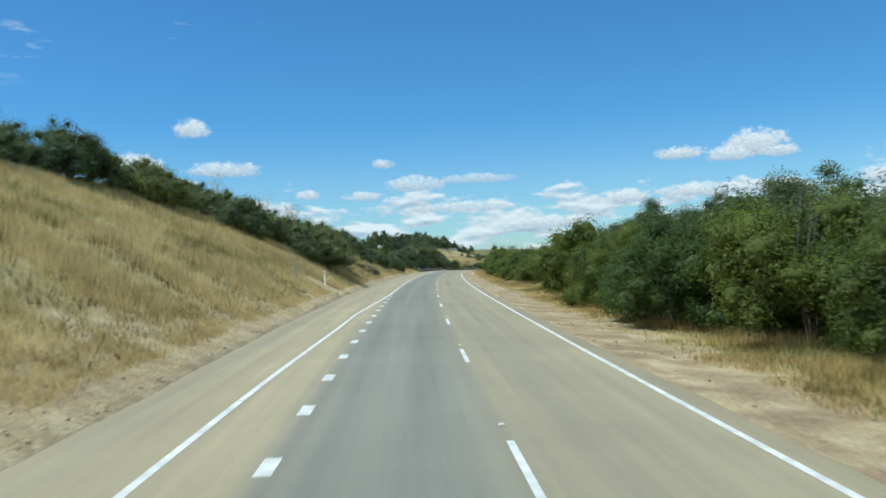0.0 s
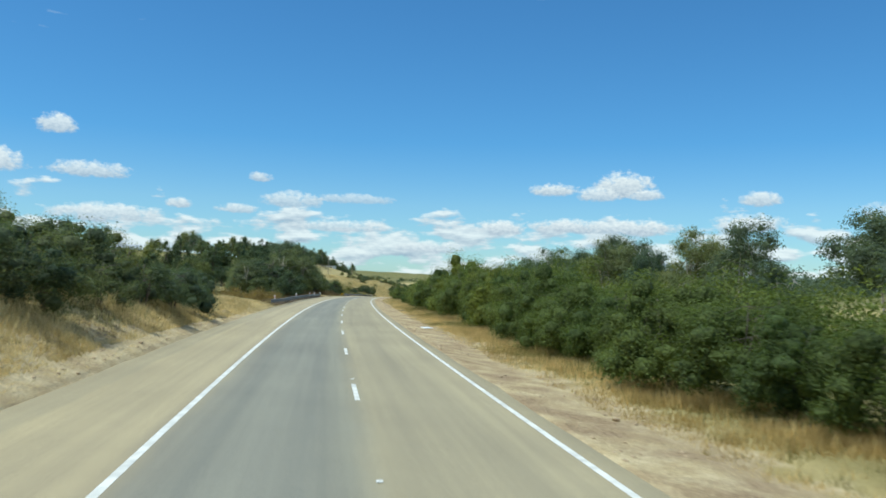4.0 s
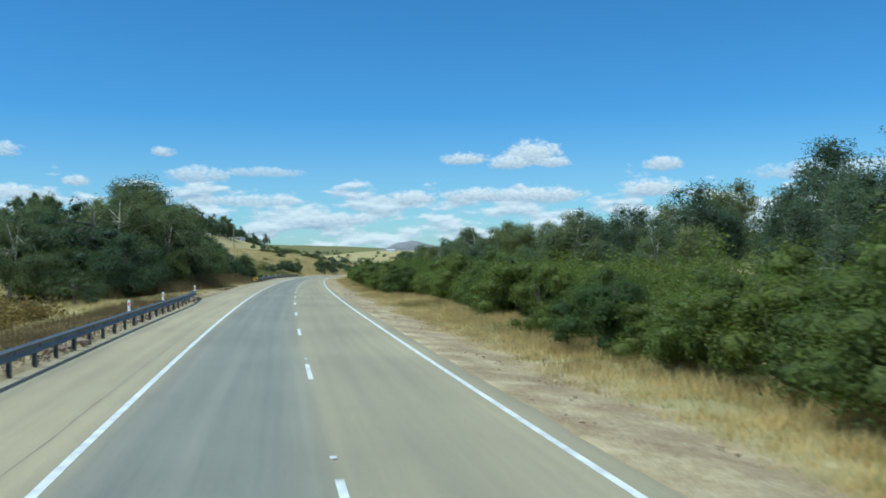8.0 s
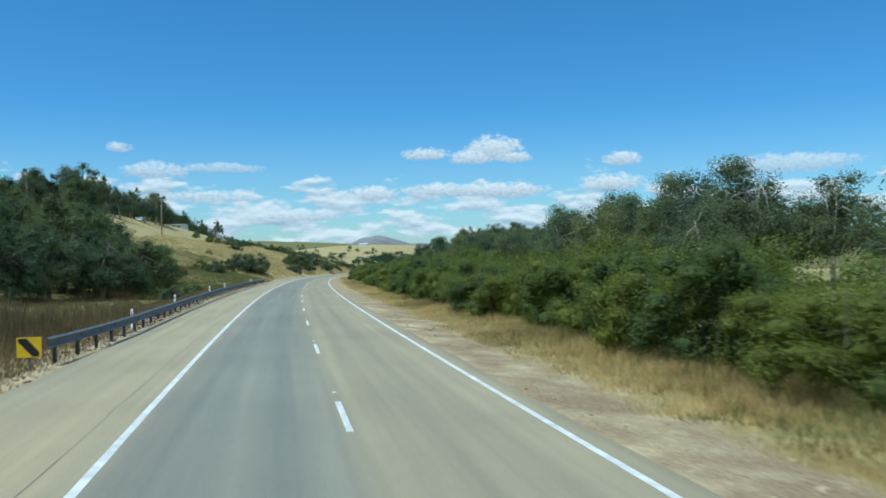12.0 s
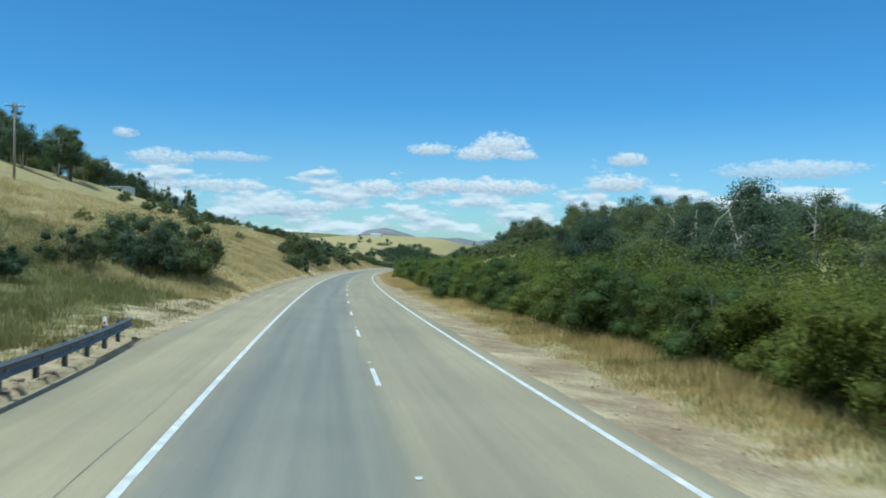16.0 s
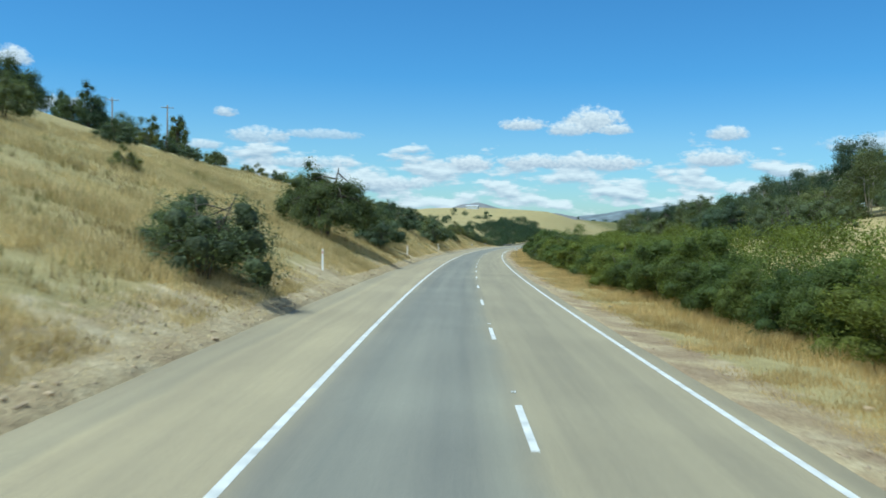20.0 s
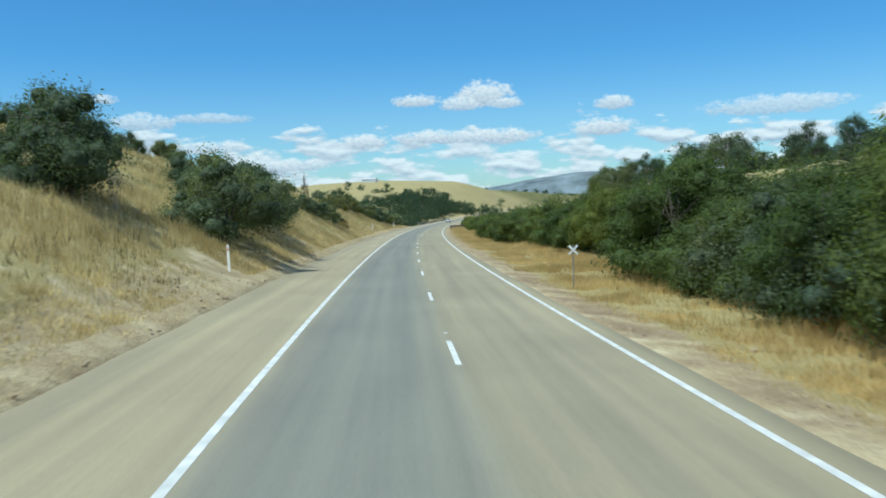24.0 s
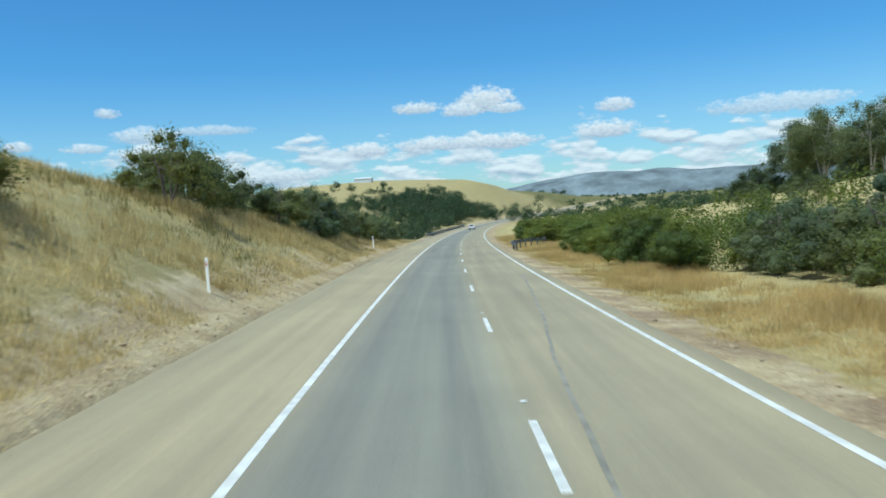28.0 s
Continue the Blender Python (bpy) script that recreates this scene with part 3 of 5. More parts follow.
def build_road():
    offs = [-7.05, -6.9, -5.5, -3.585, -2.6, -1.7, -0.8, 0, 0.9, 1.8, 2.7, 3.5, 4.05, 4.2]
    ss = np.concatenate([np.arange(-480, -60, 20.0), np.arange(-60, 980, 2.5), np.arange(980, 1700, 15.0)])
    verts, off, along = [], [], []
    for s in ss:
        x, y, z, hd = (float(v) for v in line(s))
        for k, o in enumerate(offs):
            drop = 0.14 if k in (0, len(offs) - 1) else 0.0
            q = o
            if k <= 1 or k >= len(offs) - 2:
                q += 0.10 * noise.noise((s * 0.3, o * 0.2, 4.4)) + 0.05 * noise.noise((s * 1.3, o * 0.2, 6.4))
            verts.append((x + q * math.cos(hd), y + q * math.sin(hd), z - q * BANK - drop))
            off.append(o)
            along.append(s)
    n = len(offs)
    faces = [(i * n + j, i * n + j + 1, (i + 1) * n + j + 1, (i + 1) * n + j) for i in range(len(ss) - 1) for j in range(n - 1)]
    me = mesh_from("road", verts, faces, M_ROAD, True)
    for name, data in (("off", off), ("along", along)):
        a = me.attributes.new(name, "FLOAT", "POINT")
        a.data.foreach_set("value", data)
    road = tagged(new("road", me), "two-lane chip-sealed country road, left lane darker grey", "road", kind="structure")

    def taper(s):
        return -3.585 - float(np.interp(s, (-300, 10, 18, 32, 40, 48, 56, 64), (1.5, 1.32, 1.19, 0.84, 0.76, 0.45, 0.18, 0.0)))

    for name, o0, o1 in (("edge_line", lambda s: taper(s) - 0.07, lambda s: taper(s) + 0.07), ("edge_line", 3.43, 3.57)):
        ob = new(name, mesh_from(name, *strip(-300, 1500, o0, o1, 2.5, 0.004), M_LINE))
        ob.parent = road
    for k in range(-8, 96):
        s = -1.48 + 12 * k
        ob = new("lane_dash", mesh_from("lane_dash", *strip(s - 1.5, s + 1.5, -0.06, 0.06, 1.5, 0.004), M_LINE))
        ob.parent = road
    for k in range(-10, 13):
        s = 10.4 + 3.98 * k
        ob = new("merge_dash", mesh_from("merge_dash", *strip(s, s + 0.95, -3.50, -3.26, 1.0, 0.004), M_LINE))
        ob.parent = road
    for k in range(0, 82):
        s = -1.48 + 12 * k + 2.6
        ob = new("lane_stud", mesh_from("lane_stud", *strip(s, s + 0.1, -0.05, 0.05, 1.0, 0.016), M_WHITE))
        ob.parent = road


build_ground()
build_road()


# ================= trees and shrubs =================
def ball():
    """Corners and triangles of a coarse round lump."""
    bm = bmesh.new()
    bmesh.ops.create_icosphere(bm, subdivisions=2, radius=1.0)
    v = np.array([q.co[:] for q in bm.verts])
    f = np.array([[q.index for q in g.verts] for g in bm.faces])
    bm.free()
    return v, f


BALL_V, BALL_F = ball()


def leaf_mesh(name, blobs, count, size, mat, seed, ratio=0.45, droop=0.3, core=0.78):
    """Small leaf sprays over and through a set of ellipsoid clumps, each round a dense twiggy core."""
    rng = np.random.default_rng(seed)
    A = np.array(blobs)
    w = A[:, 3] * A[:, 4] + A[:, 3] * A[:, 5]
    B = A[rng.choice(len(A), count, p=w / w.sum())]
    d = rng.normal(size=(count, 3))
    d /= np.linalg.norm(d, axis=1)[:, None]
    # uneven outline: each clump swells and sinks in a few lobes
    swell = 1 + 0.20 * np.sin(d[:, 0] * 5.1 + B[:, 0] * 3) * np.sin(d[:, 1] * 4.7 + B[:, 1] * 3) + 0.14 * np.sin(d[:, 2] * 6.3 + B[:, 2] * 5)
    r = np.clip(np.abs(rng.normal(0.80, 0.22, count)), 0.25, 1.08) * swell
    c = B[:, :3] + d * B[:, 3:6] * r[:, None]
    nrm = d * 0.85 + rng.normal(size=(count, 3)) * 0.50 + np.array([0, 0, 0.40])
    nrm /= np.linalg.norm(nrm, axis=1)[:, None]
    t = np.cross(nrm, rng.normal(size=(count, 3)))
    t /= np.linalg.norm(t, axis=1)[:, None]
    b2 = np.cross(nrm, t)
    L = size * rng.uniform(0.55, 1.35, count)[:, None]
    W = L * ratio
    drop = np.array([0, 0, -1.0]) * L * droop
    v = np.stack([c - t * L + drop * 0.5, c - b2 * W, c + t * L + drop, c + b2 * W], 1).reshape(-1, 3)
    q = np.arange(count * 4).reshape(-1, 4)
    f = np.concatenate([q[:, [0, 1, 2]], q[:, [0, 2, 3]]])
    if core:
        vs, fs = [v], [f]
        n0 = len(v)
        for b in A:
            s = 1 + 0.20 * np.sin(BALL_V[:, 0] * 5.1 + b[0] * 3) * np.sin(BALL_V[:, 1] * 4.7 + b[1] * 3) + 0.14 * np.sin(BALL_V[:, 2] * 6.3 + b[2] * 5)
            vs.append(b[:3] + BALL_V * b[3:6] * (core * s * rng.uniform(0.86, 1.1, len(BALL_V)))[:, None])
            fs.append(BALL_F + n0)
            n0 += len(BALL_V)
        v, f = np.concatenate(vs), np.concatenate(fs)
    return mesh_from(name, v, f, mat)


def grow(name, rng, height, spread, stems, clumps, count, leaf, mat, bark, crown_from=0.3, dome=1.0, lean=0.15, stem_r=0.07, flat=0.75, ratio=0.45, core=0.78, lobe=(0.26, 0.46)):
    """One tree or shrub: an empty with a trunk (limbs joined) and a leafy crown."""
    root = new(name)
    vs, fs, tips = [], [], []
    for k in range(stems):
        a = rng.uniform(0, 2 * math.pi)
        bend = rng.uniform(0.3, 1.0) * spread * (0.5 if stems > 1 else 0.15)
        top = Vector((math.cos(a) * bend, math.sin(a) * bend, height * rng.uniform(0.55, 0.8)))
        mid = top * 0.5 + Vector((rng.uniform(-lean, lean), rng.uniform(-lean, lean), 0)) * height * 0.3
        base = Vector((math.cos(a), math.sin(a), 0)) * (0.12 if stems > 1 else 0)
        v, f = tube([base - Vector((0, 0, 0.3)), base + mid * 0.15, mid, top], [stem_r * 1.3, stem_r, stem_r * 0.7, stem_r * 0.3], 6)
        n0 = len(vs)
        vs += v
        fs += [tuple(i + n0 for i in q) for q in f]
        tips.append((mid, top))
    blobs = []
    for k in range(clumps):
        a = rng.uniform(0, 2 * math.pi)
        rr = math.sqrt(rng.uniform(0, 1)) * spread
        zf = crown_from + (1 - crown_from) * (1 - (rr / spread) ** 2 * dome * 0.75) * rng.uniform(0.25, 1.0)
        size = spread * rng.uniform(*lobe)
        p = Vector((math.cos(a) * rr, math.sin(a) * rr, height * zf - size * 0.5))
        blobs.append((p.x, p.y, p.z, size, size * rng.uniform(0.8, 1.1), size * flat * rng.uniform(0.8, 1.2)))
        if k % 2 == 0:
            mid, top = tips[k % stems]
            start = mid.lerp(top, rng.uniform(0.1, 0.9))
            v, f = tube([start, start.lerp(p, 0.5) + Vector((0, 0, 0.06 * height)), p], [stem_r * 0.42, stem_r * 0.28, stem_r * 0.12], 5)
            n0 = len(vs)
            vs += v
            fs += [tuple(i + n0 for i in q) for q in f]
    tr = new("trunk", mesh_from("trunk", [tuple(v) for v in vs], fs, bark, True))
    tr.parent = root
    cr = new("crown", leaf_mesh("crown", blobs, count, leaf, mat, rng.randrange(10**6), ratio, 0.3, core))
    cr.parent = root
    return root


rng = random.Random(7)
WATTLE = [grow("wattle_shrub", rng, 3.9, 1.9, 5, 32, 16000, 0.056, M_LEAF_WATTLE, M_BARK, 0.05, 0.62, 0.2, 0.03, 0.85, 0.38, 0.5, (0.24, 0.46)) for _ in range(6)]
OLIVE = [grow("olive_shrub", rng, 3.2, 1.9, 4, 22, 7000, 0.057, M_LEAF_OLIVE, M_BARK, 0.10, 0.8, 0.2, 0.05, 0.8, 0.42, 0.4, (0.20, 0.42)) for _ in range(3)]
GUM = [grow("gum_tree", rng, 11.0, 3.9, 3, 46, 23000, 0.118, M_LEAF_GUM, M_BARK_PALE, 0.22, 0.8, 0.12, 0.12, 0.8, 0.40, 0.24, (0.24, 0.42)) for _ in range(5)]
DARKTREE = [grow("dark_tree", rng, 7.5, 3.3, 3, 36, 15000, 0.108, M_LEAF_DARK, M_BARK, 0.14, 0.8, 0.15, 0.11, 0.8, 0.42, 0.24, (0.22, 0.44)) for _ in range(4)]
ROUND = [grow("round_tree", rng, 7.2, 3.6, 3, 60, 22000, 0.085, M_LEAF_DARK, M_BARK, 0.08, 0.9, 0.12, 0.15, 0.85, 0.42, 0.36, (0.18, 0.36)) for _ in range(2)]
PINE = [grow("pine_tree", rng, 12.0, 2.2, 1, 26, 3800, 0.14, M_LEAF_DARK, M_BARK, 0.20, 0.75, 0.05, 0.2, 1.0, 0.4, 0.45, (0.24, 0.46)) for _ in range(3)]
BUSH = [grow("bank_bush", rng, 3.5, 2.15, 4, 30, 9500, 0.060, M_LEAF_BANK, M_BARK, 0.04, 0.75, 0.15, 0.06, 0.85, 0.42, 0.45, (0.22, 0.45)) for _ in range(4)]
LOW = [grow("low_bush", rng, 1.3, 0.9, 3, 10, 900, 0.065, M_LEAF_OLIVE, M_BARK, 0.05, 0.8, 0.2, 0.03, 0.75, 0.4, 0.4) for _ in range(2)]
POPLAR = [grow("poplar_tree", rng, 5.2, 0.75, 1, 46, 3200, 0.05, M_LEAF_DEAD, M_BARK, 0.10, 1.3, 0.03, 0.06, 1.3, 0.4, 0.0)]
DEAD = [grow("bare_tree", rng, 5.0, 1.6, 4, 30, 160, 0.07, M_LEAF_OLIVE, M_BARK_PALE, 0.3, 0.6, 0.2, 0.045, 0.75, 0.4, 0.0) for _ in range(2)]
LABELS = {"wattle_shrub": ("dense bright green wattle shrub beside the road", "shrub", "roadside shrubs"), "olive_shrub": ("grey-green scrubby shrub on the dry bank", "shrub", "bank shrubs"),
          "gum_tree": ("tall grey-green gum tree with pale trunk", "tree", "gum trees"), "dark_tree": ("dark green rounded bushy tree", "tree", "dark trees"),
          "round_tree": ("dense dark green tree with a rounded crown", "tree", "round trees"),
          "pine_tree": ("dark upright narrow tree on the hill", "tree", "hill trees"), "low_bush": ("small low grey-green bush in dry grass", "bush", "low bushes"),
          "bank_bush": ("dense dark green rounded bush on the dry bank", "bush", "bank bushes"),
          "poplar_tree": ("slim pointed half-bare poplar on the dry bank", "tree", "poplars"),
          "bare_tree": ("thin bare-branched sapling with few leaves", "tree", "bare saplings")}
for kind in (WATTLE, OLIVE, GUM, DARKTREE, ROUND, PINE, BUSH, LOW, POPLAR, DEAD):
    for ob in kind:
        la, ca, gr = LABELS[ob.name.split(".")[0]]
        tagged(ob, la, ca, gr)
USED = {}


def plant(kind, s, o, size=1.0, stretch=1.0, dz=0.0):
    """Plants a shrub or tree; the first of each pattern is the pattern itself."""
    src = kind[rng.randrange(len(kind))]
    m = Matrix.Translation(place(s, o, dz)) @ Euler((rng.uniform(-.06, .06), rng.uniform(-.06, .06), rng.uniform(0, 6.28))).to_matrix().to_4x4()
    scale = (size * rng.uniform(0.93, 1.07), size * rng.uniform(0.93, 1.07), size * stretch)
    if src.name not in USED:
        USED[src.name] = src
        src.matrix_basis = m @ Matrix.Diagonal((*scale, 1))
        return src
    ob = copy_thing(src, m)
    ob.scale = scale
    return ob


def mass(name, label, spots, count, leaf, mat, seed, core=0.0):
    """Many shrubs or trees that stand behind others, as one mesh. Spots: s, o, height, spread."""
    r = random.Random(seed)
    blobs = []
    for s, o, h, sp in spots:
        p = place(s, o)
        for k in range(12):
            a, rr = r.uniform(0, 6.28), math.sqrt(r.random()) * sp
            q = sp * r.uniform(0.3, 0.5)
            z = h * (0.15 + 0.85 * (1 - 0.6 * (rr / sp) ** 2) * r.uniform(0.25, 1)) - q * 0.5
            blobs.append((p.x + math.cos(a) * rr, p.y + math.sin(a) * rr, p.z + z, q, q, q * 0.8))
    tagged(new(name, leaf_mesh(name, blobs, count * len(spots), leaf, mat, seed, 0.42, 0.3, core)), label, "shrubs", kind="stuff")


def shrub_height(s):
    return float(np.interp(s, (0, 50, 70, 150, 168, 208, 220, 460, 520, 560, 675, 690, 699, 718, 728, 760, 785, 800, 1000), (5.0, 5.0, 3.9, 4.1, 5.6, 5.8, 3.9, 3.5, 3.5, 3.4, 3.2, 4.7, 6.0, 6.0, 4.9, 4.7, 3.7, 3.1, 3.2)))


# the green wall of shrubs right of the road
def right_shrubs():
    s = -6.0
    while s < 930:
        gap = (811 < s < 829) or (866 < s < 888) or (252 < s < 262)
        base = 10.6 + 1.0 * noise.noise((s * 0.03, 0.3, 0.1)) + (2.0 if 256 < s < 295 else 0) + (2.4 if 62 < s < 84 or 714 < s < 760 or 800 < s < 832 else 0) - (1.0 if 30 < s < 56 else 0)
        h = shrub_height(s) / 4.1 * (1 + 0.15 * noise.noise((s * 0.11, 7.3, 0.5)))
        if not gap:
            plant(WATTLE, s, base + rng.uniform(-0.5, 0.9), rng.uniform(0.8, 1.25) * (0.5 + 0.5 * h), h * rng.uniform(0.86, 1.06) / (0.5 + 0.5 * h))
        s += rng.uniform(2.4, 3.6) * (0.6 + 0.4 * h)
    spots, s = [], -6.0
    while s < 970:
        spots.append((s, 14.6 + rng.uniform(-1, 1.4), shrub_height(s) * rng.uniform(0.95, 1.2), rng.uniform(1.9, 2.5)))
        s += rng.uniform(3.0, 4.6)
    mass("shrub_thicket", "dense green wattle thicket behind the roadside shrubs", spots, 1900, 0.088, M_LEAF_WATTLE, 20)
    spots = []
    s = 0.0
    while s < 1020:
        low = s > 548
        spots.append((s, 18.5 + rng.uniform(-2, 2), rng.uniform(2.6, 3.7) if low else shrub_height(s) * rng.uniform(0.9, 1.15), rng.uniform(2.0, 2.8)))
        if s < 560:
            spots.append((s + 2, 23.0 + rng.uniform(-2, 2), rng.uniform(3.4, 4.6) if s < 380 else rng.uniform(4.5, 6.5), rng.uniform(2.2, 3.0)))
        elif s < 790 and not 594 < s < 612:
            spots.append((s + 1, 22.5 + rng.uniform(-1.5, 1.5), rng.uniform(2.0, 3.2), rng.uniform(2.0, 2.8)))
            if rng.random() < 0.7:
                spots.append((s + 3, 27.5 + rng.uniform(-2.5, 2.5), rng.uniform(1.8, 3.0), rng.uniform(1.8, 2.6)))
        s += rng.uniform(3.6, 5.6)
    mass("shrub_thicket", "dense green wattle thicket behind the roadside shrubs", spots, 1000, 0.125, M_LEAF_WATTLE, 21)


right_shrubs()


def shrub_foot():
    """Low growth that closes the foot of the shrub line."""
    r = random.Random(44)
    spots, s = [], -4.0
    while s < 930:
        if not (811 < s < 829 or 866 < s < 888):
            back = 2.4 if 62 < s < 84 or 256 < s < 295 or 714 < s < 760 or 800 < s < 832 else 0.0
            spots.append((s, 11.9 + back + r.uniform(-.5, .6), r.uniform(1.6, 2.5), r.uniform(1.0, 1.5)))
        s += r.uniform(3.0, 4.2)
    mass("shrub_undergrowth", "low dense green growth at the foot of roadside shrubs", spots, 1000, 0.075, M_LEAF_WATTLE, 45)


shrub_foot()
for s in range(6, 52, 5):
    plant(DARKTREE, s, 13.6 + rng.uniform(-.6, .6), rng.uniform(.68, .82))
for s in range(686, 710, 3):
    plant(BUSH, s, 10.9 + rng.uniform(-.4, .5), rng.uniform(1.05, 1.25))
for s in range(686, 712, 5):
    plant(DARKTREE, s, 13.2 + rng.uniform(-.4, .5), rng.uniform(.6, .72))


# taller trees behind the shrubs on the right
def right_trees():
    s = 5.0
    while s < 548:
        plant(GUM if rng.random() < 0.65 else DARKTREE, s, 28 + rng.uniform(-3, 4), rng.uniform(0.45, 0.62) if s < 380 else rng.uniform(0.66, 0.88), rng.uniform(0.9, 1.05))
        plant(GUM, s + rng.uniform(-4, 4), 40 + rng.uniform(-5, 8), rng.uniform(0.85, 1.1))
        s += rng.uniform(6, 10) if s > 300 else rng.uniform(9, 15)
    for s, o, z in ((158, 40.8, 1.2), (163, 44.3, 1.0), (329, 40.8, 1.05), (304, 60.6, 1.5), (314, 55.1, 1.3), (391, 35.2, 1.0), (409, 37.8, 1.05), (430, 39.9, 1.0), (500, 66.0, 1.6)):
        plant(GUM, s, o, z)
    for s, o, z in ((28, 24.2, 1.15), (38, 26.0, 1.1), (49, 28.0, 1.15), (20, 26.5, 1.2)):
        plant(ROUND, s, o, z)
    s = 548.0
    while s < 754:
        plant(ROUND if rng.random() < 0.6 else GUM, s, rng.uniform(46, 58), rng.uniform(0.62, 0.95))
        if s < 685:
            plant(ROUND if rng.random() < 0.6 else GUM, s + 2, rng.uniform(36, 46), rng.uniform(0.6, 0.85))
            if 580 < s < 640:
                plant(BUSH, s, rng.uniform(36, 39), rng.uniform(0.9, 1.3))
                plant(BUSH, s + 3, rng.uniform(37, 41), rng.uniform(1.0, 1.4))
            if not 584 < s < 624:
                plant(BUSH, s - 2, rng.uniform(25, 36), rng.uniform(0.9, 1.5))
                plant(BUSH, s + 4, rng.uniform(22, 34), rng.uniform(0.9, 1.4))
        plant(GUM, s + 3, rng.uniform(60, 76), rng.uniform(0.75, 1.0))
        s += rng.uniform(5, 9)
    while s < 945:
        plant(ROUND if rng.random() < 0.7 else GUM, s, rng.uniform(60, 70), rng.uniform(0.6, 0.85))
        plant(DARKTREE, s + 4, rng.uniform(70, 82), rng.uniform(0.75, 0.95))
        s += rng.uniform(6, 10)
    for s, o, z in ((852, 55.8, 1.15), (859, 60.0, 1.1), (868, 52.0, .95), (878, 50.0, 1.0), (886, 47.0, .9), (898, 46.8, 1.05), (905, 50.0, 1.0), (911, 48.2, 0.95), (893, 52.1, 0.9), (918, 45.0, .9), (845, 62.0, 1.1), (821, 68.0, 0.9), (811, 71.9, 0.8), (560, 35.6, .75), (569, 33.4, .7), (579, 37.8, .8)):
        plant(ROUND if s % 3 == 0 else GUM, s, o, z)
        plant(BUSH, s + 2, o - 1.5, 1.0)
    for s in range(585, 945, 9):
        plant(OLIVE, s + rng.uniform(-3, 3), rng.uniform(24, 40), rng.uniform(0.5, 0.9))


def left_trees():
    # first cut: two thickets on the bank with open grass between
    for s, o, z in ((46, -25.0, .8), (50, -26.5, .9), (55, -25.5, .9), (60, -24.0, .95), (64, -21.8, 1.2), (68, -23.5, 1.0), (72, -17.8, 1.1), (74, -15.6, 1.0), (76, -12.0, 1.15), (80, -10.6, 1.25), (84, -12.5, 1.3), (88, -11.4, 1.1), (79, -21.5, 1.1),
                    (136, -10.4, .75), (141, -11.5, .9), (128, -14.5, 1.0), (122, -17.5, 1.1), (133, -17.0, 1.1), (148, -12.6, 1.0), (152, -10.2, .8), (121, -10.8, .55), (158, -13.5, 1.0), (164, -15.5, 1.0)):
        plant(BUSH, s, o, z)
    for i in range(34):
        o = -rng.uniform(11.5, 28)
        plant(BUSH if rng.random() < .6 else OLIVE, rng.uniform(88 + o, 94), o, rng.uniform(.75, 1.15))
    for i in range(46):
        o = -rng.uniform(11.0, 28)
        plant(BUSH if rng.random() < .55 else OLIVE, rng.uniform(132 + (o + 10) * 0.9, 174), o, rng.uniform(.7, 1.1))
    for s, o, z in ((118, -20.5, 1.1), (110, -20.0, .9), (124, -22.5, 1.2), (112, -24, 1.1), (146, -24, 1.2), (54, -9.4, .42), (57, -9.9, .4), (98, -8.5, .4), (106, -8.6, .4), (100, -27, 1.2)):
        plant(DEAD, s, o, z)
    for s, o, z in ((130, -12.0, .9), (134, -11.0, .8), (138, -10.0, .8), (144, -9.8, .8), (150, -9.6, .85), (157, -9.6, .85), (126, -13.5, 1.0), (163, -10.0, .9), (123, -14.3, .5)):
        plant(BUSH if s % 3 else OLIVE, s, o, z)
    for s, o, z in ((58, -26.0, .76), (63, -28.0, .8), (53, -28.5, .66)):
        plant(ROUND, s, o, z)
    for i in range(26):
        plant(DARKTREE, rng.uniform(243, 325), rng.uniform(-68, -43), rng.uniform(.45, .68))
    # low ground behind the first rail, with dark trees beyond
    for s, o, z in ((276, -50, .7), (281, -44, .66), (285, -56, .8), (289, -48, .74), (294, -42, .7), (297, -53, .85), (302, -46, .78), (306, -60, .9), (310, -50, .8), (316, -43, .78), (320, -54, .9), (328, -47, .85)):
        plant(DARKTREE, s, o, z)
    for i in range(40):
        plant(OLIVE if rng.random() < .5 else LOW, rng.uniform(185, 283), rng.uniform(-44, -18), rng.uniform(.4, .8))
    for s, o, k, z in ((308, -22.8, ROUND, 1.7), (313, -26.0, ROUND, 1.5), (322, -17.2, GUM, 1.2), (327, -19.7, GUM, 1.25), (333, -18.5, DARKTREE, .85), (339, -16.0, DARKTREE, .75), (346, -17.2, DARKTREE, .8), (316, -14.7, DARKTREE, .65), (326, -13.3, OLIVE, 1.0),
                       (300, -16.0, DARKTREE, .65), (291, -18.5, OLIVE, 1.0), (349, -22.2, DEAD, .9), (281, -25.6, DARKTREE, .5), (272, -34.5, DARKTREE, .5), (354, -15.3, DEAD, .8), (361, -19.7, DEAD, 1.0), (369, -18.5, DARKTREE, .6),
                       (295, -22.2, DARKTREE, .7), (303, -18.5, DARKTREE, .7), (311, -17.2, DARKTREE, .75), (320, -20.9, DARKTREE, .9), (330, -23.4, DARKTREE, .95), (340, -22.2, DARKTREE, .95)):
        plant(k, s, o, z)
    for i in range(44):
        plant(DARKTREE if rng.random() < .6 else PINE, rng.uniform(342, 463), rng.uniform(-72, -32), rng.uniform(.9, 1.25))
    for i in range(30):
        plant(DARKTREE, rng.uniform(225, 378), rng.uniform(-92, -46), rng.uniform(.4, .68))
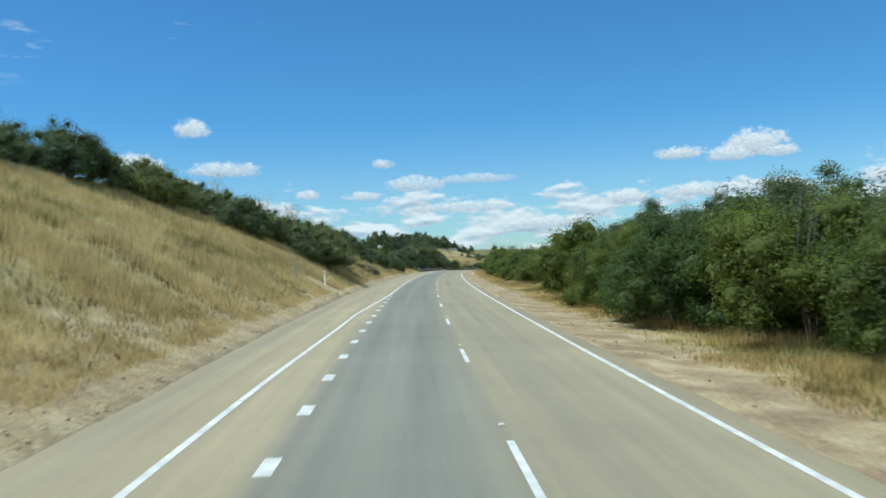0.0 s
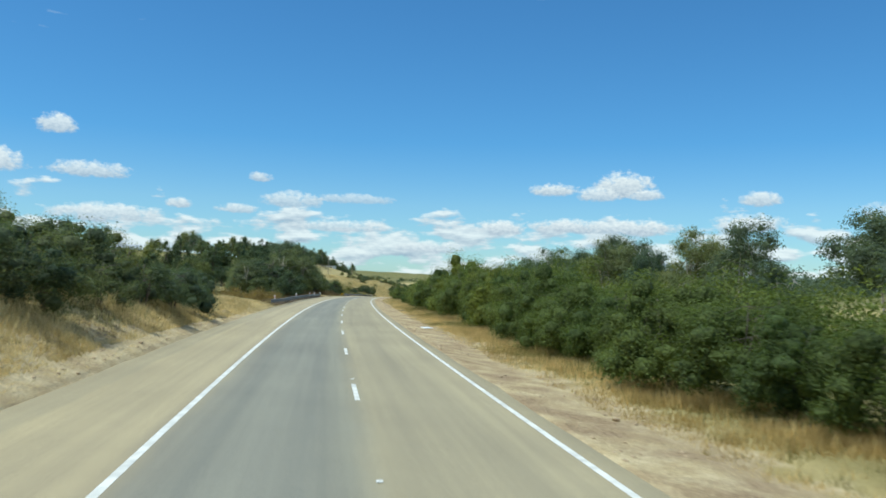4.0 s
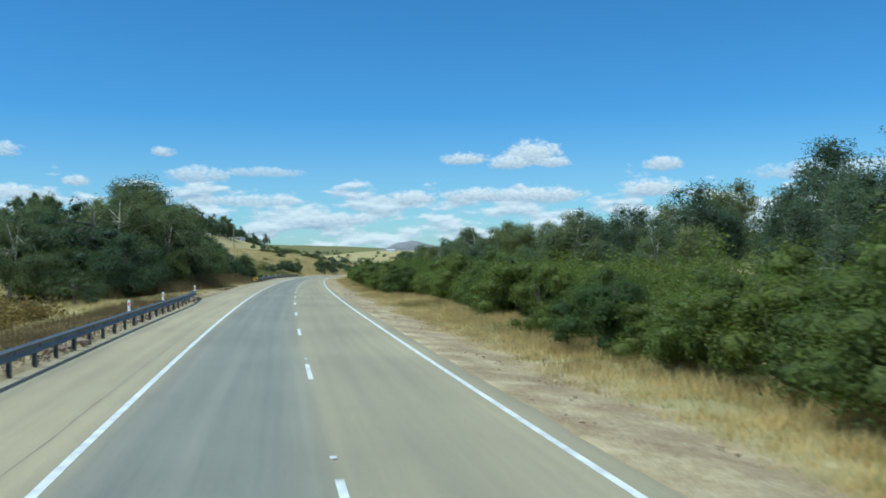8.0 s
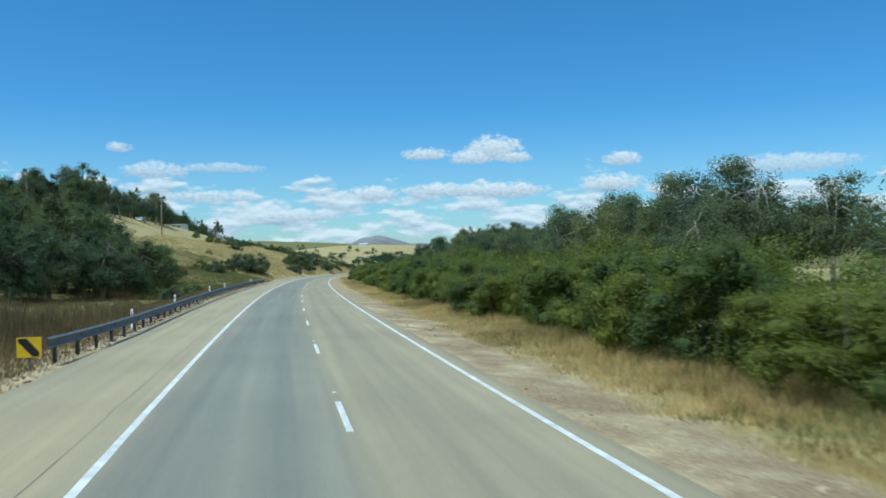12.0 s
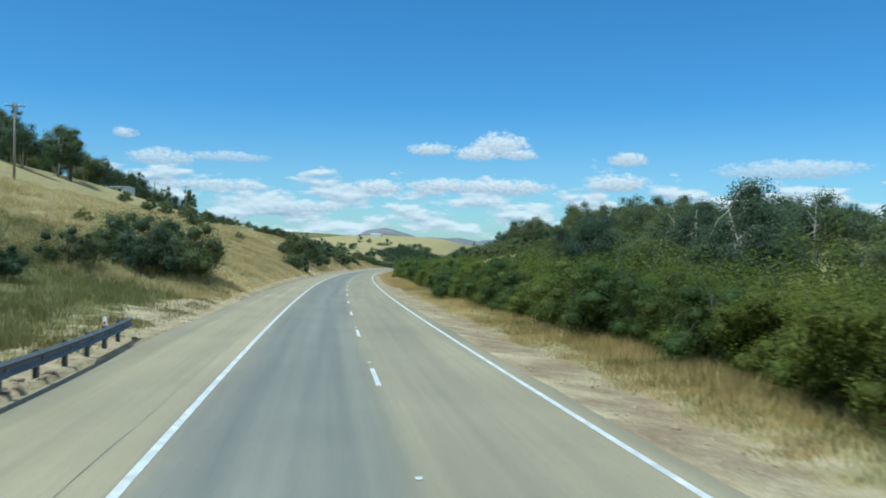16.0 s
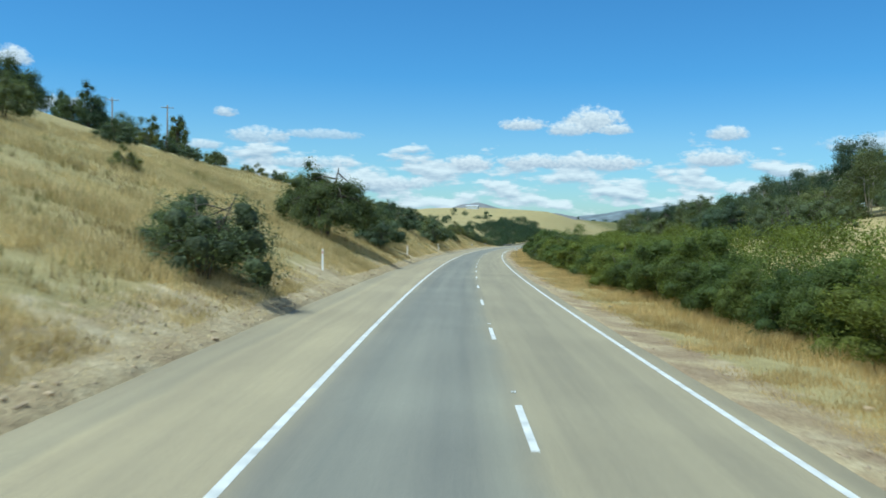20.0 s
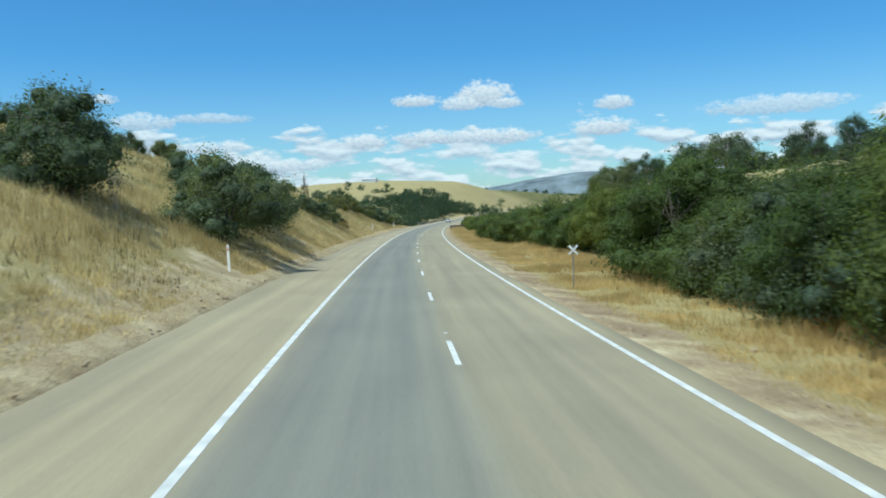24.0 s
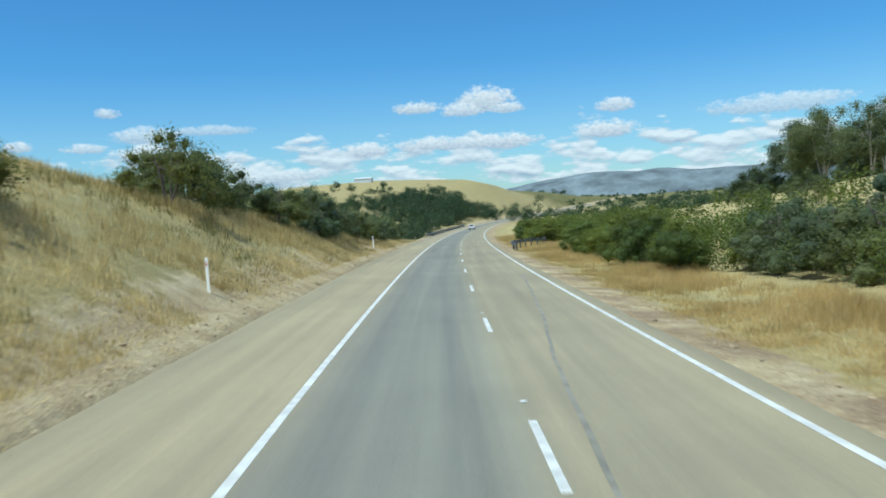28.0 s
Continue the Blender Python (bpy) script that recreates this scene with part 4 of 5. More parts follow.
    for s, o, z in ((591, -134.0, 1.6), (599, -140.2, 1.4), (583, -127.6, 1.3), (548, -163.8, 1.2), (530, -174.0, 1.2), (621, -168.9, 1.2)):
        plant(GUM, s, o, z)
    for s, o, z in ((458, -27.9, 1.1), (466, -23.4, .95), (474, -31.2, 1.2), (481, -36.8, 1.1), (449, -32.3, 1.1), (440, -23.4, .9), (445, -27.9, 1.1), (453, -22.2, .9), (432, -30.1, 1.1), (462, -36.8, 1.2), (422, -34.5, 1.1)):
        plant(DARKTREE, s, o, z)
    for s, o, z in ((424, -21.0, 1.15), (431, -18.6, 1.05), (420, -25.5, 1.25), (437, -20.5, 1.1), (413, -28.0, 1.2), (429, -27.0, 1.25)):
        plant(ROUND, s, o, z)
    plant(BUSH, 488, -17.5, .8)
    for s, o, k, z in ((401, -10.6, BUSH, .42), (407, -11.5, BUSH, .5), (413, -11.0, OLIVE, .5), (419, -12.4, BUSH, .55), (426, -12.0, BUSH, .48), (432, -13.0, OLIVE, .55), (395, -14.0, LOW, 1.0), (386, -11.5, LOW, .9), (441, -14.0, BUSH, .5)):
        plant(k, s, o, z)
    for i in range(26):
        plant(DARKTREE if rng.random() < .8 else GUM, rng.uniform(298, 354), rng.uniform(-30, -14), rng.uniform(.65, 1.0))
    for s, o, z in ((313, -19.5, 1.2), (326, -21.5, 1.3), (318, -15.5, 1.05), (331, -22, 1.2), (300, -26, .95)):
        plant(GUM, s, o, z)
    for i in range(26):
        plant(DARKTREE if rng.random() < .5 else PINE, rng.uniform(385, 478), rng.uniform(-78, -34), rng.uniform(1.1, 1.5))
    for i in range(16):
        plant(DARKTREE, rng.uniform(424, 472), rng.uniform(-52, -31), rng.uniform(1.35, 1.65))
    for i in range(18):
        plant(DARKTREE if rng.random() < .6 else PINE, rng.uniform(432, 500), rng.uniform(-66, -42), rng.uniform(1.1, 1.5))
    for i in range(22):
        plant(PINE if rng.random() < .5 else GUM, rng.uniform(515, 640), rng.uniform(-70, -52), rng.uniform(.75, 1.05))
    # trees along the hilltop by the poles
    for i in range(64):
        plant(PINE if rng.random() < .55 else GUM, rng.uniform(512, 754), rng.uniform(-100, -70), rng.uniform(.75, 1.1))
    for i in range(26):
        s, o = rng.uniform(575, 735), rng.uniform(-71, -53)
        if not (630 < s < 672 and o > -67) and not (s > 675 and o > -70):
            plant(PINE if rng.random() < .45 else GUM, s, o, rng.uniform(.75, 1.0))
    for i in range(16):
        plant(BUSH, rng.uniform(598, 745), rng.uniform(-46, -33), rng.uniform(.55, 1.0))
    for s, o, k, z in ((713, -59.1, PINE, .8), (720, -61.3, PINE, .95), (665, -63.0, DARKTREE, 1.0), (674, -64.7, DARKTREE, 1.1), (653, -64.7, GUM, .8), (657, -55.7, DARKTREE, .5), (670, -55.7, DARKTREE, .55), (727, -47.9, OLIVE, 1.2), (739, -45.7, OLIVE, 1.4), (749, -41.2, DARKTREE, .5),
                       (701, -50.2, OLIVE, .9), (689, -47.9, OLIVE, .8), (679, -49.0, OLIVE, .9), (766, -39.0, OLIVE, 1.3), (777, -35.7, OLIVE, 1.2), (787, -32.3, OLIVE, 1.1), (796, -34.5, DARKTREE, .5)):
        plant(k, s, o, z)
    # second cut, on the bank
    for s, o, k, z in ((507, -10.9, BUSH, 1.25), (502, -13.6, BUSH, 1.1), (505, -14.8, BUSH, 1.3), (511, -13.0, BUSH, 1.15), (497, -16.5, OLIVE, 1.0), (493, -20.9, OLIVE, .8), (526, -24.8, OLIVE, .5),
                       (617, -24.1, OLIVE, .62), (604, -30.7, BUSH, .85), (609, -30.0, OLIVE, .7), (590, -9.8, BUSH, 1.08), (592, -10.8, BUSH, .8), (632, -13.2, ROUND, 1.12), (638, -15.6, ROUND, .8), (642, -17.5, BUSH, 1.0),
                       (647, -10.3, BUSH, 1.2), (653, -11.2, BUSH, 1.2), (660, -13.0, BUSH, 1.1), (667, -13.6, ROUND, .74), (674, -17.0, BUSH, 1.2), (678, -14.8, DEAD, .6), (680, -15.4, DEAD, .55), (684, -14.4, BUSH, .56), (687, -14.8, OLIVE, .6), (676, -11.0, LOW, .8),
                       (711, -14.2, BUSH, 1.35), (713, -15.6, BUSH, 1.3), (720, -10.2, BUSH, 1.35), (724, -11.0, BUSH, 1.4), (728, -12.4, BUSH, 1.2), (733, -11.2, BUSH, 1.35), (738, -12.0, BUSH, 1.35), (743, -13.8, BUSH, 1.2), (737, -15.5, BUSH, 1.2), (722, -19.1, ROUND, .66), (713, -13.0, DEAD, .5), (706, -18.0, BUSH, .9), (700, -24.5, BUSH, .95), (711, -29, BUSH, 1.05), (716, -31, BUSH, 1.0), (722, -30, BUSH, .9), (731, -28.5, OLIVE, .6), (735, -27.5, OLIVE, .55), (738, -31.0, BUSH, .8), (746, -29.0, OLIVE, .8), (752, -26.0, BUSH, .7),
                       (766, -14.6, BUSH, .62), (770, -13.2, BUSH, .7), (774, -12.2, BUSH, .76), (778, -11.3, BUSH, .74), (781, -10.7, BUSH, .5), (803, -24.5, BUSH, .9), (801, -26.5, BUSH, .9), (777, -13.8, BUSH, .6), (768, -19.5, OLIVE, .6), (764, -26.5, BUSH, .85), (805, -18.0, POPLAR, .86),
                       (825, -24.4, BUSH, .72), (828, -25.6, BUSH, .75), (800, -13.6, OLIVE, .6), (802, -15.0, OLIVE, .55), (813, -13.9, OLIVE, 1.0), (815, -15.0, BUSH, .8), (832, -14.2, OLIVE, 1.15), (838, -15.6, OLIVE, 1.3), (841, -16.3, OLIVE, 1.5), (845, -17.4, BUSH, 1.25), (849, -15.4, BUSH, 1.0), (853, -13.4, BUSH, 1.0),
                       (856, -10.6, BUSH, 1.05), (861, -12.0, BUSH, 1.2), (866, -13.5, BUSH, 1.2), (872, -12.0, BUSH, 1.1), (878, -10.8, BUSH, 1.0), (884, -9.8, BUSH, .9), (889, -11.5, BUSH, 1.1), (895, -10.8, BUSH, 1.1), (903, -11.5, BUSH, 1.2), (910, -10.8, BUSH, 1.2), (870, -18.0, BUSH, 1.2), (880, -17.0, BUSH, 1.2)):
        plant(k, s, o, z)


def far_trees():
    """The dark belt where the road turns away, and scattered trees over the far fields."""
    spots = []
    for i in range(34):
        spots.append((rng.uniform(905, 1000), -rng.uniform(10.5, 26), rng.uniform(2.6, 4.4), rng.uniform(1.8, 2.8)))
    for i in range(46):
        spots.append((rng.uniform(1015, 1130), -rng.uniform(11.5, 46), rng.uniform(4.5, 8.5), rng.uniform(2.8, 4.4)))
    for i in range(60):
        spots.append((rng.uniform(1125, 1230), -rng.uniform(9, 50), rng.uniform(4.5, 7.5), rng.uniform(3.0, 4.6)))
    for i in range(16):
        spots.append((rng.uniform(1080, 1260), -rng.uniform(55, 160), rng.uniform(3.5, 6.5), rng.uniform(2.4, 4.0)))
    for i in range(90):
        spots.append((rng.uniform(960, 1300), rng.uniform(11, 100), rng.uniform(3.5, 7.0), rng.uniform(2.2, 3.4)))
    for i in range(46):
        s, o = near(rng.uniform(-92, -52), rng.uniform(1085, 1150))
        if o < -11 or o > 9:
            spots.append((s, o, rng.uniform(8.0, 14.5), rng.uniform(3.0, 4.6)))
    for i in range(60):
        s, o = near(rng.uniform(-215, -132), rng.uniform(965, 1080))
        spots.append((s, o, rng.uniform(5.0, 9.0), rng.uniform(2.8, 4.4)))
    mass("dark_wood", "dark green wood beside the bend of the road", spots, 900, 0.26, M_LEAF_DARK, 31, 0.0)
    spots = []
    for i in range(620):
        s, o = rng.uniform(1150, 3000), rng.uniform(-700, 700)
        if (-190 < o < -20 and 1150 < s < 1450) or abs(o) < 9 or noise.noise((s * .006, o * .006, 4.4)) < -0.12:
            continue
        spots.append((s, o, rng.uniform(5, 10), rng.uniform(3.5, 6.5)))
    mass("far_wood", "scattered dark bushland over the far fields", spots, 190, 0.75, M_LEAF_DARK, 32, 0.0)
    spots = [(rng.uniform(150, 1000), rng.uniform(88, 420), rng.uniform(8, 14), rng.uniform(4, 6.5)) for i in range(420)]
    spots += [(rng.uniform(100, 880), -rng.uniform(170, 420), rng.uniform(7, 12), rng.uniform(4, 6)) for i in range(160)]
    mass("hill_wood", "grey-green gum woodland on the hills", spots, 240, 0.6, M_LEAF_GUM, 33, 0.0)


mass("dry_bramble", "brown dead bramble heap on low ground", [(rng.uniform(248, 274), rng.uniform(-27, -15), rng.uniform(1.6, 2.8), rng.uniform(1.4, 2.2)) for i in range(26)], 900, 0.13, M_LEAF_DEAD, 35)
mass("dark_thicket", "dark green thicket across the low ground", [(rng.uniform(205, 305), rng.uniform(-56, -36), rng.uniform(3.6, 5.6), rng.uniform(2.2, 3.4)) for i in range(46)], 900, 0.15, M_LEAF_DARK, 38)
mass("dry_bramble", "brown dead scrub on the grassy hillside", [(rng.uniform(470, 479), rng.uniform(-24, -20), rng.uniform(1.4, 2.2), rng.uniform(1.0, 1.6)) for i in range(6)], 900, 0.09, M_LEAF_DEAD, 39)
mass("dry_bramble", "low brown dead scrub on the bank", [(rng.uniform(105, 112), rng.uniform(-11.0, -8.8), rng.uniform(.6, 1.1), rng.uniform(.6, 1.0)) for i in range(9)], 700, 0.07, M_LEAF_DEAD, 36)
# these brown clumps are added for dark patches of shadow on the bank
mass("dry_bramble", "low brown dead scrub on the bank", [(rng.uniform(782, 792), rng.uniform(-13.5, -10.0), rng.uniform(.6, 1.1), rng.uniform(.6, 1.0)) for i in range(10)], 700, 0.07, M_LEAF_DEAD, 37)
right_trees()
left_trees()
far_trees()
# shrubs set back behind the grassy pocket
for s, o, z in ((810, 14.6, .9), (813, 15.4, .95), (816, 14.8, .9), (819, 15.6, 1.0), (822, 15.0, 1.0), (825, 14.6, 1.05), (828, 13.8, 1.0), (815, 18.0, 1.0), (821, 18.4, 1.05), (827, 17.6, 1.05), (832, 15.6, 1.0)):
    plant(BUSH, s, o, z)


# ================= far ridges =================
def ridge(name, label, cx, cy, width, depth, base, height, seed, mat, peaks):
    """A long hill across the view; peaks: place along it, width and share of the height."""
    n, m = 70, 12
    vs = []
    a0 = math.atan2(cx + 80, cy - 350)
    ca, sa = math.cos(a0), math.sin(a0)
    for i in range(n + 1):
        u = i / n
        prof = sum(k * math.exp(-((u - p) / w) ** 2) for p, w, k in peaks)
        prof *= 1 + 0.16 * noise.noise((u * 6, seed, 0.4)) + 0.06 * noise.noise((u * 21, seed, 2.4))
        for j in range(m + 1):
            v = j / m
            h = height * prof * math.sin(math.pi * v) ** 0.8 * (1 + 0.12 * noise.noise((u * 16, v * 5, seed)))
            x, y = (u - 0.5) * width, (v - 0.5) * depth
            vs.append((cx + x * ca + y * sa, cy - x * sa + y * ca, base - 25 + h))
    fs = [(i * (m + 1) + j, (i + 1) * (m + 1) + j, (i + 1) * (m + 1) + j + 1, i * (m + 1) + j + 1) for i in range(n) for j in range(m)]
    tagged(new(name, mesh_from(name, vs, fs, mat, True)), label, "hill", kind="structure")


# ================= roadside things =================
def guard_rail(s0, s1, o, label):
    root = tagged(new("guard_rail"), label, "guard rail", "guard rails")
    side = o if callable(o) else (lambda s: o)
    sign = 1 if side(s0) < 0 else -1
    prof = [(0.0, 0.0), (0.08, 0.045), (0.0, 0.13), (0.0, 0.18), (0.08, 0.265), (0.0, 0.31)]
    n = int((s1 - s0) / 1.0)
    vs = []
    for i in range(n + 1):
        s = s0 + (s1 - s0) * i / n
        x, y, z, hd = (float(v) for v in line(s))
        flare = 0.5 * max(0, 1 - (s - s0) / 12) ** 2 + 0.5 * max(0, 1 - (s1 - s) / 12) ** 2
        for back in (0, 0.006):
            for dx, dz in prof:
                q = side(s) - sign * (flare - dx + back)
                vs.append((x + q * math.cos(hd), y + q * math.sin(hd), z - q * BANK + 0.42 + dz))
    k = 12
    fs = [(i * k + b + j, (i + 1) * k + b + j, (i + 1) * k + b + j + 1, i * k + b + j + 1) for i in range(n) for b in (0, 6) for j in range(5)]
    beam = new("beam", mesh_from("beam", vs, fs, M_STEEL))
    beam.parent = root
    post = None
    s = s0 + 1
    while s < s1:
        x, y, z, hd = (float(v) for v in line(s))
        flare = 0.5 * max(0, 1 - (s - s0) / 12) ** 2 + 0.5 * max(0, 1 - (s1 - s) / 12) ** 2
        q = side(s) - sign * (flare + 0.13)
        m = Matrix.Translation((x + q * math.cos(hd), y + q * math.sin(hd), z - q * BANK)) @ Matrix.Rotation(hd + (0 if sign > 0 else math.pi), 4, "Z")
        if post is None:
            bm = bmesh.new()
            box(bm, (0.012, 0.10, 1.1), (-0.05, 0, 0.18))
            box(bm, (0.10, 0.012, 1.1), (0.0, 0.05, 0.18))
            box(bm, (0.012, 0.10, 1.1), (0.05, 0, 0.18))
            box(bm, (0.16, 0.09, 0.30), (0.08, 0, 0.56))
            post = part("post", bm, M_STEEL, root)
            post.matrix_basis = m
        else:
            c = post.copy()
            scene.collection.objects.link(c)
            c.parent = root
            c.matrix_basis = m
        s += 2.0
    return root


def guide_post_mesh(height=1.0):
    bm = bmesh.new()
    prof = [(-0.065, 0), (-0.045, 0.014), (0.045, 0.014), (0.065, 0), (0.045, -0.006), (-0.045, -0.006)]
    rings = []
    for z in (-0.3, 0.0, height - 0.03, height):
        k = 0.8 if z == height else 1.0
        rings.append([bm.verts.new((x * k, y, z)) for x, y in prof])
    for a, b in zip(rings, rings[1:]):
        for i in range(6):
            bm.faces.new((a[i], a[(i + 1) % 6], b[(i + 1) % 6], b[i]))
    bm.faces.new(rings[-1])
    return bm


def guide_post(s, o, dz=0.0, height=1.0, lean=0.0, label="white plastic guide post with a red reflector"):
    root = tagged(new("guide_post"), label, "guide post", "guide posts")
    part("post", guide_post_mesh(height), M_WHITE, root)
    bm = bmesh.new()
    box(bm, (0.045, 0.008, 0.15), (0, -0.011, height - 0.20), 0.002)
    part("reflector", bm, M_RED, root, "small red reflector")
    root.matrix_basis = along_pose(s, o, dz, -0.45, 1.0) @ Euler((0, lean, 0)).to_matrix().to_4x4()
    return root


guard_rail(193, 280, -6.75, "galvanised steel guard rail along the road shoulder")
guard_rail(355.5, 474, -6.95, "galvanised steel guard rail below the grassy hill")
guard_rail(945, 1080, -6.9, "distant galvanised steel guard rail at the bend")
guard_rail(868, 900, lambda s: 4.75 + 5.0 * min(max((s - 872) / 14, 0), 1) ** 1.3, "dark galvanised steel guard rail curving off the verge")
for s, o in ((63, -8.7), (607, -8.7), (660, -8.5), (713, -8.4), (819, -8.7), (872, -8.5)):
    guide_post(s, o, 0.02, 1.15, rng.uniform(-.03, .03))
for s in (199, 229, 256, 266, 281, 368, 381, 400, 413, 447, 471):
    guide_post(s, -7.45, 0.0, 0.85, 0.0, "white guide post with red reflector behind the guard rail")


def chevron_sign(s, o):
    root = tagged(new("hazard_sign"), "yellow and black striped hazard sign at the rail end", "road sign")
    bm = bmesh.new()
    box(bm, (0.62, 0.02, 0.54), (0, 0, 0.62), 0.008)
    part("panel", bm, M_YELLOW, root)
    bm = bmesh.new()
    v = [bm.verts.new(p) for p in ((-0.27, -0.014, 0.86), (-0.06, -0.014, 0.86), (0.25, -0.014, 0.50), (0.25, -0.014, 0.38), (0.08, -0.014, 0.38), (-0.27, -0.014, 0.78))]
    bm.faces.new(v[::-1])
    r = bmesh.ops.extrude_face_region(bm, geom=bm.faces[:])
    bmesh.ops.translate(bm, vec=(0, -0.004, 0), verts=[g for g in r["geom"] if isinstance(g, bmesh.types.BMVert)])
    part("stripe", bm, M_BLACK, root)
    bm = bmesh.new()
    box(bm, (0.05, 0.05, 1.2), (0, 0.04, 0.25), 0.006)
    part("post", bm, M_STEEL, root)
    root.matrix_basis = along_pose(s, o)


chevron_sign(354.9, -7.72)


def cross_marker(s, o):
    root = tagged(new("cross_marker"), "white crossed boards on a short post in grass", "marker sign")
    for a in (45, -45):
        bm = bmesh.new()
        box(bm, (0.52, 0.02, 0.09), (0, -0.012 * (a > 0), 0), 0.004)
        bmesh.ops.rotate(bm, cent=(0, 0, 0), matrix=Matrix.Rotation(radians(a), 3, "Y"), verts=bm.verts)
        bmesh.ops.translate(bm, vec=(0, -0.045, 1.6), verts=bm.verts)
        part("board", bm, M_WHITE, root)
    bm = bmesh.new()
    box(bm, (0.06, 0.06, 2.1), (0, 0, 0.75), 0.006)
    part("post", bm, M_TIMBER, root)
    root.matrix_basis = along_pose(s, o)


cross_marker(711, 6.1)


def power_pole(s, o, height=9.5, turn=0.3):
    root = tagged(new("power_pole"), "weathered timber power pole with a crossarm", "power pole", "power poles")
    v, f = tube([(0, 0, -0.5), (0, 0, height * 0.5), (0, 0, height)], [0.17, 0.145, 0.12], 10)
    ob = new("pole", mesh_from("pole", [tuple(p) for p in v], f, M_TIMBER, True))
    ob.parent = root
    bm = bmesh.new()
    box(bm, (2.3, 0.10, 0.12), (0, -0.14, height - 0.5), 0.01)
    arm = part("crossarm", bm, M_TIMBER, root)
    for x in (-1.0, -0.45, 0.45, 1.0):
        v, f = tube([(x, -0.14, height - 0.46), (x, -0.14, height - 0.36), (x, -0.14, height - 0.26)], [0.03, 0.055, 0.035], 8)
        ob = new("insulator", mesh_from("insulator", [tuple(p) for p in v], f, M_WHITE, True))
        ob.parent = arm
    root.matrix_basis = along_pose(s, o, 0, turn)


power_pole(551, -40.9, 9.5)
power_pole(706, -68, 9)
power_pole(710, -59.4, 9.5)
power_pole(385, -56, 10)


def shed(name, label, s, o, w, d, h, rise, turn, wall_mat, roof_mat, openings=3):
    """A gabled shed with separate walls, roof sheets and dark openings."""
    root = tagged(new(name), label, "shed")
    t = 0.12
    for x, y, sx, sy in ((0, -d / 2, w, t), (0, d / 2, w, t)):
        bm = bmesh.new()
        box(bm, (sx, sy, h + 0.8), (x, y, h / 2 - 0.4))
        part("wall", bm, wall_mat, root)
    for x in (-w / 2 + t / 2, w / 2 - t / 2):
        bm = bmesh.new()
        pts = [(-d / 2 + t, -0.8), (d / 2 - t, -0.8), (d / 2 - t, h), (0, h + rise), (-d / 2 + t, h)]
        a = [bm.verts.new((x - t / 2, y, z)) for y, z in pts]
        b = [bm.verts.new((x + t / 2, y, z)) for y, z in pts]
        bm.faces.new(a)
        bm.faces.new(b[::-1])
        for i in range(5):
            bm.faces.new((a[i], b[i], b[(i + 1) % 5], a[(i + 1) % 5]))
        bmesh.ops.recalc_face_normals(bm, faces=bm.faces)
        part("gable_wall", bm, wall_mat, root)
    for sg in (-1, 1):
        bm = bmesh.new()
        L = math.hypot(d / 2 + 0.4, rise)
        box(bm, (w + 0.6, L, 0.06), (0, 0, 0))
        bmesh.ops.rotate(bm, cent=(0, 0, 0), matrix=Matrix.Rotation(-sg * math.atan2(rise, d / 2 + 0.4), 3, "X"), verts=bm.verts)
        bmesh.ops.translate(bm, vec=(0, sg * (d / 4 + 0.2), h + rise / 2 + 0.06), verts=bm.verts)
        part("roof_sheet", bm, roof_mat, root)
    for k in range(openings):
        bm = bmesh.new()
        x = (k + 0.5) / openings * w - w / 2
        box(bm, (w / openings * 0.5, 0.05, h * 0.55), (x, -d / 2 - t / 2 - 0.01, h * 0.45), 0.01)
        part("window", bm, M_GLASS, root, "dark window opening")
    root.matrix_basis = along_pose(s, o, 0.2, turn)


shed("farm_shed", "long white tin farm shed on the hilltop", *near(-128, 1308), 11, 6, 2.0, 0.9, 0.1, M_TIN, M_TIN, 0)
shed("hill_shed", "low white shed under trees on the hill", 663, -64.5, 9, 4, 1.5, 0.4, -0.5, M_TIN, M_TINROOF, 4)
shed("farm_house", "distant farmhouse on the ridge among trees", 596, -174, 14, 8, 3.0, 2.0, 0.3, M_TIN, M_TINROOF, 4)
ridge("far_mountain", "mountain on the horizon, painted haze-grey", -115, 3350, 860, 500, 0, 70, 3.3, M_HAZY_PEAK, ((.40, .12, .62), (.50, .16, .45), (.74, .16, .55), (.22, .15, .30)))
ridge("far_range", "low forested range along the horizon", 1150, 3000, 2100, 500, 0, 84, 7.7, M_HAZY_RIDGE, ((.15, .2, .75), (.5, .25, .8), (.85, .2, .8)))
ridge("west_range", "low forested range along the horizon", -1500, 2900, 2400, 500, 0, 58, 9.2, M_FAR, ((.2, .2, .9), (.55, .25, .75), (.9, .12, .6)))


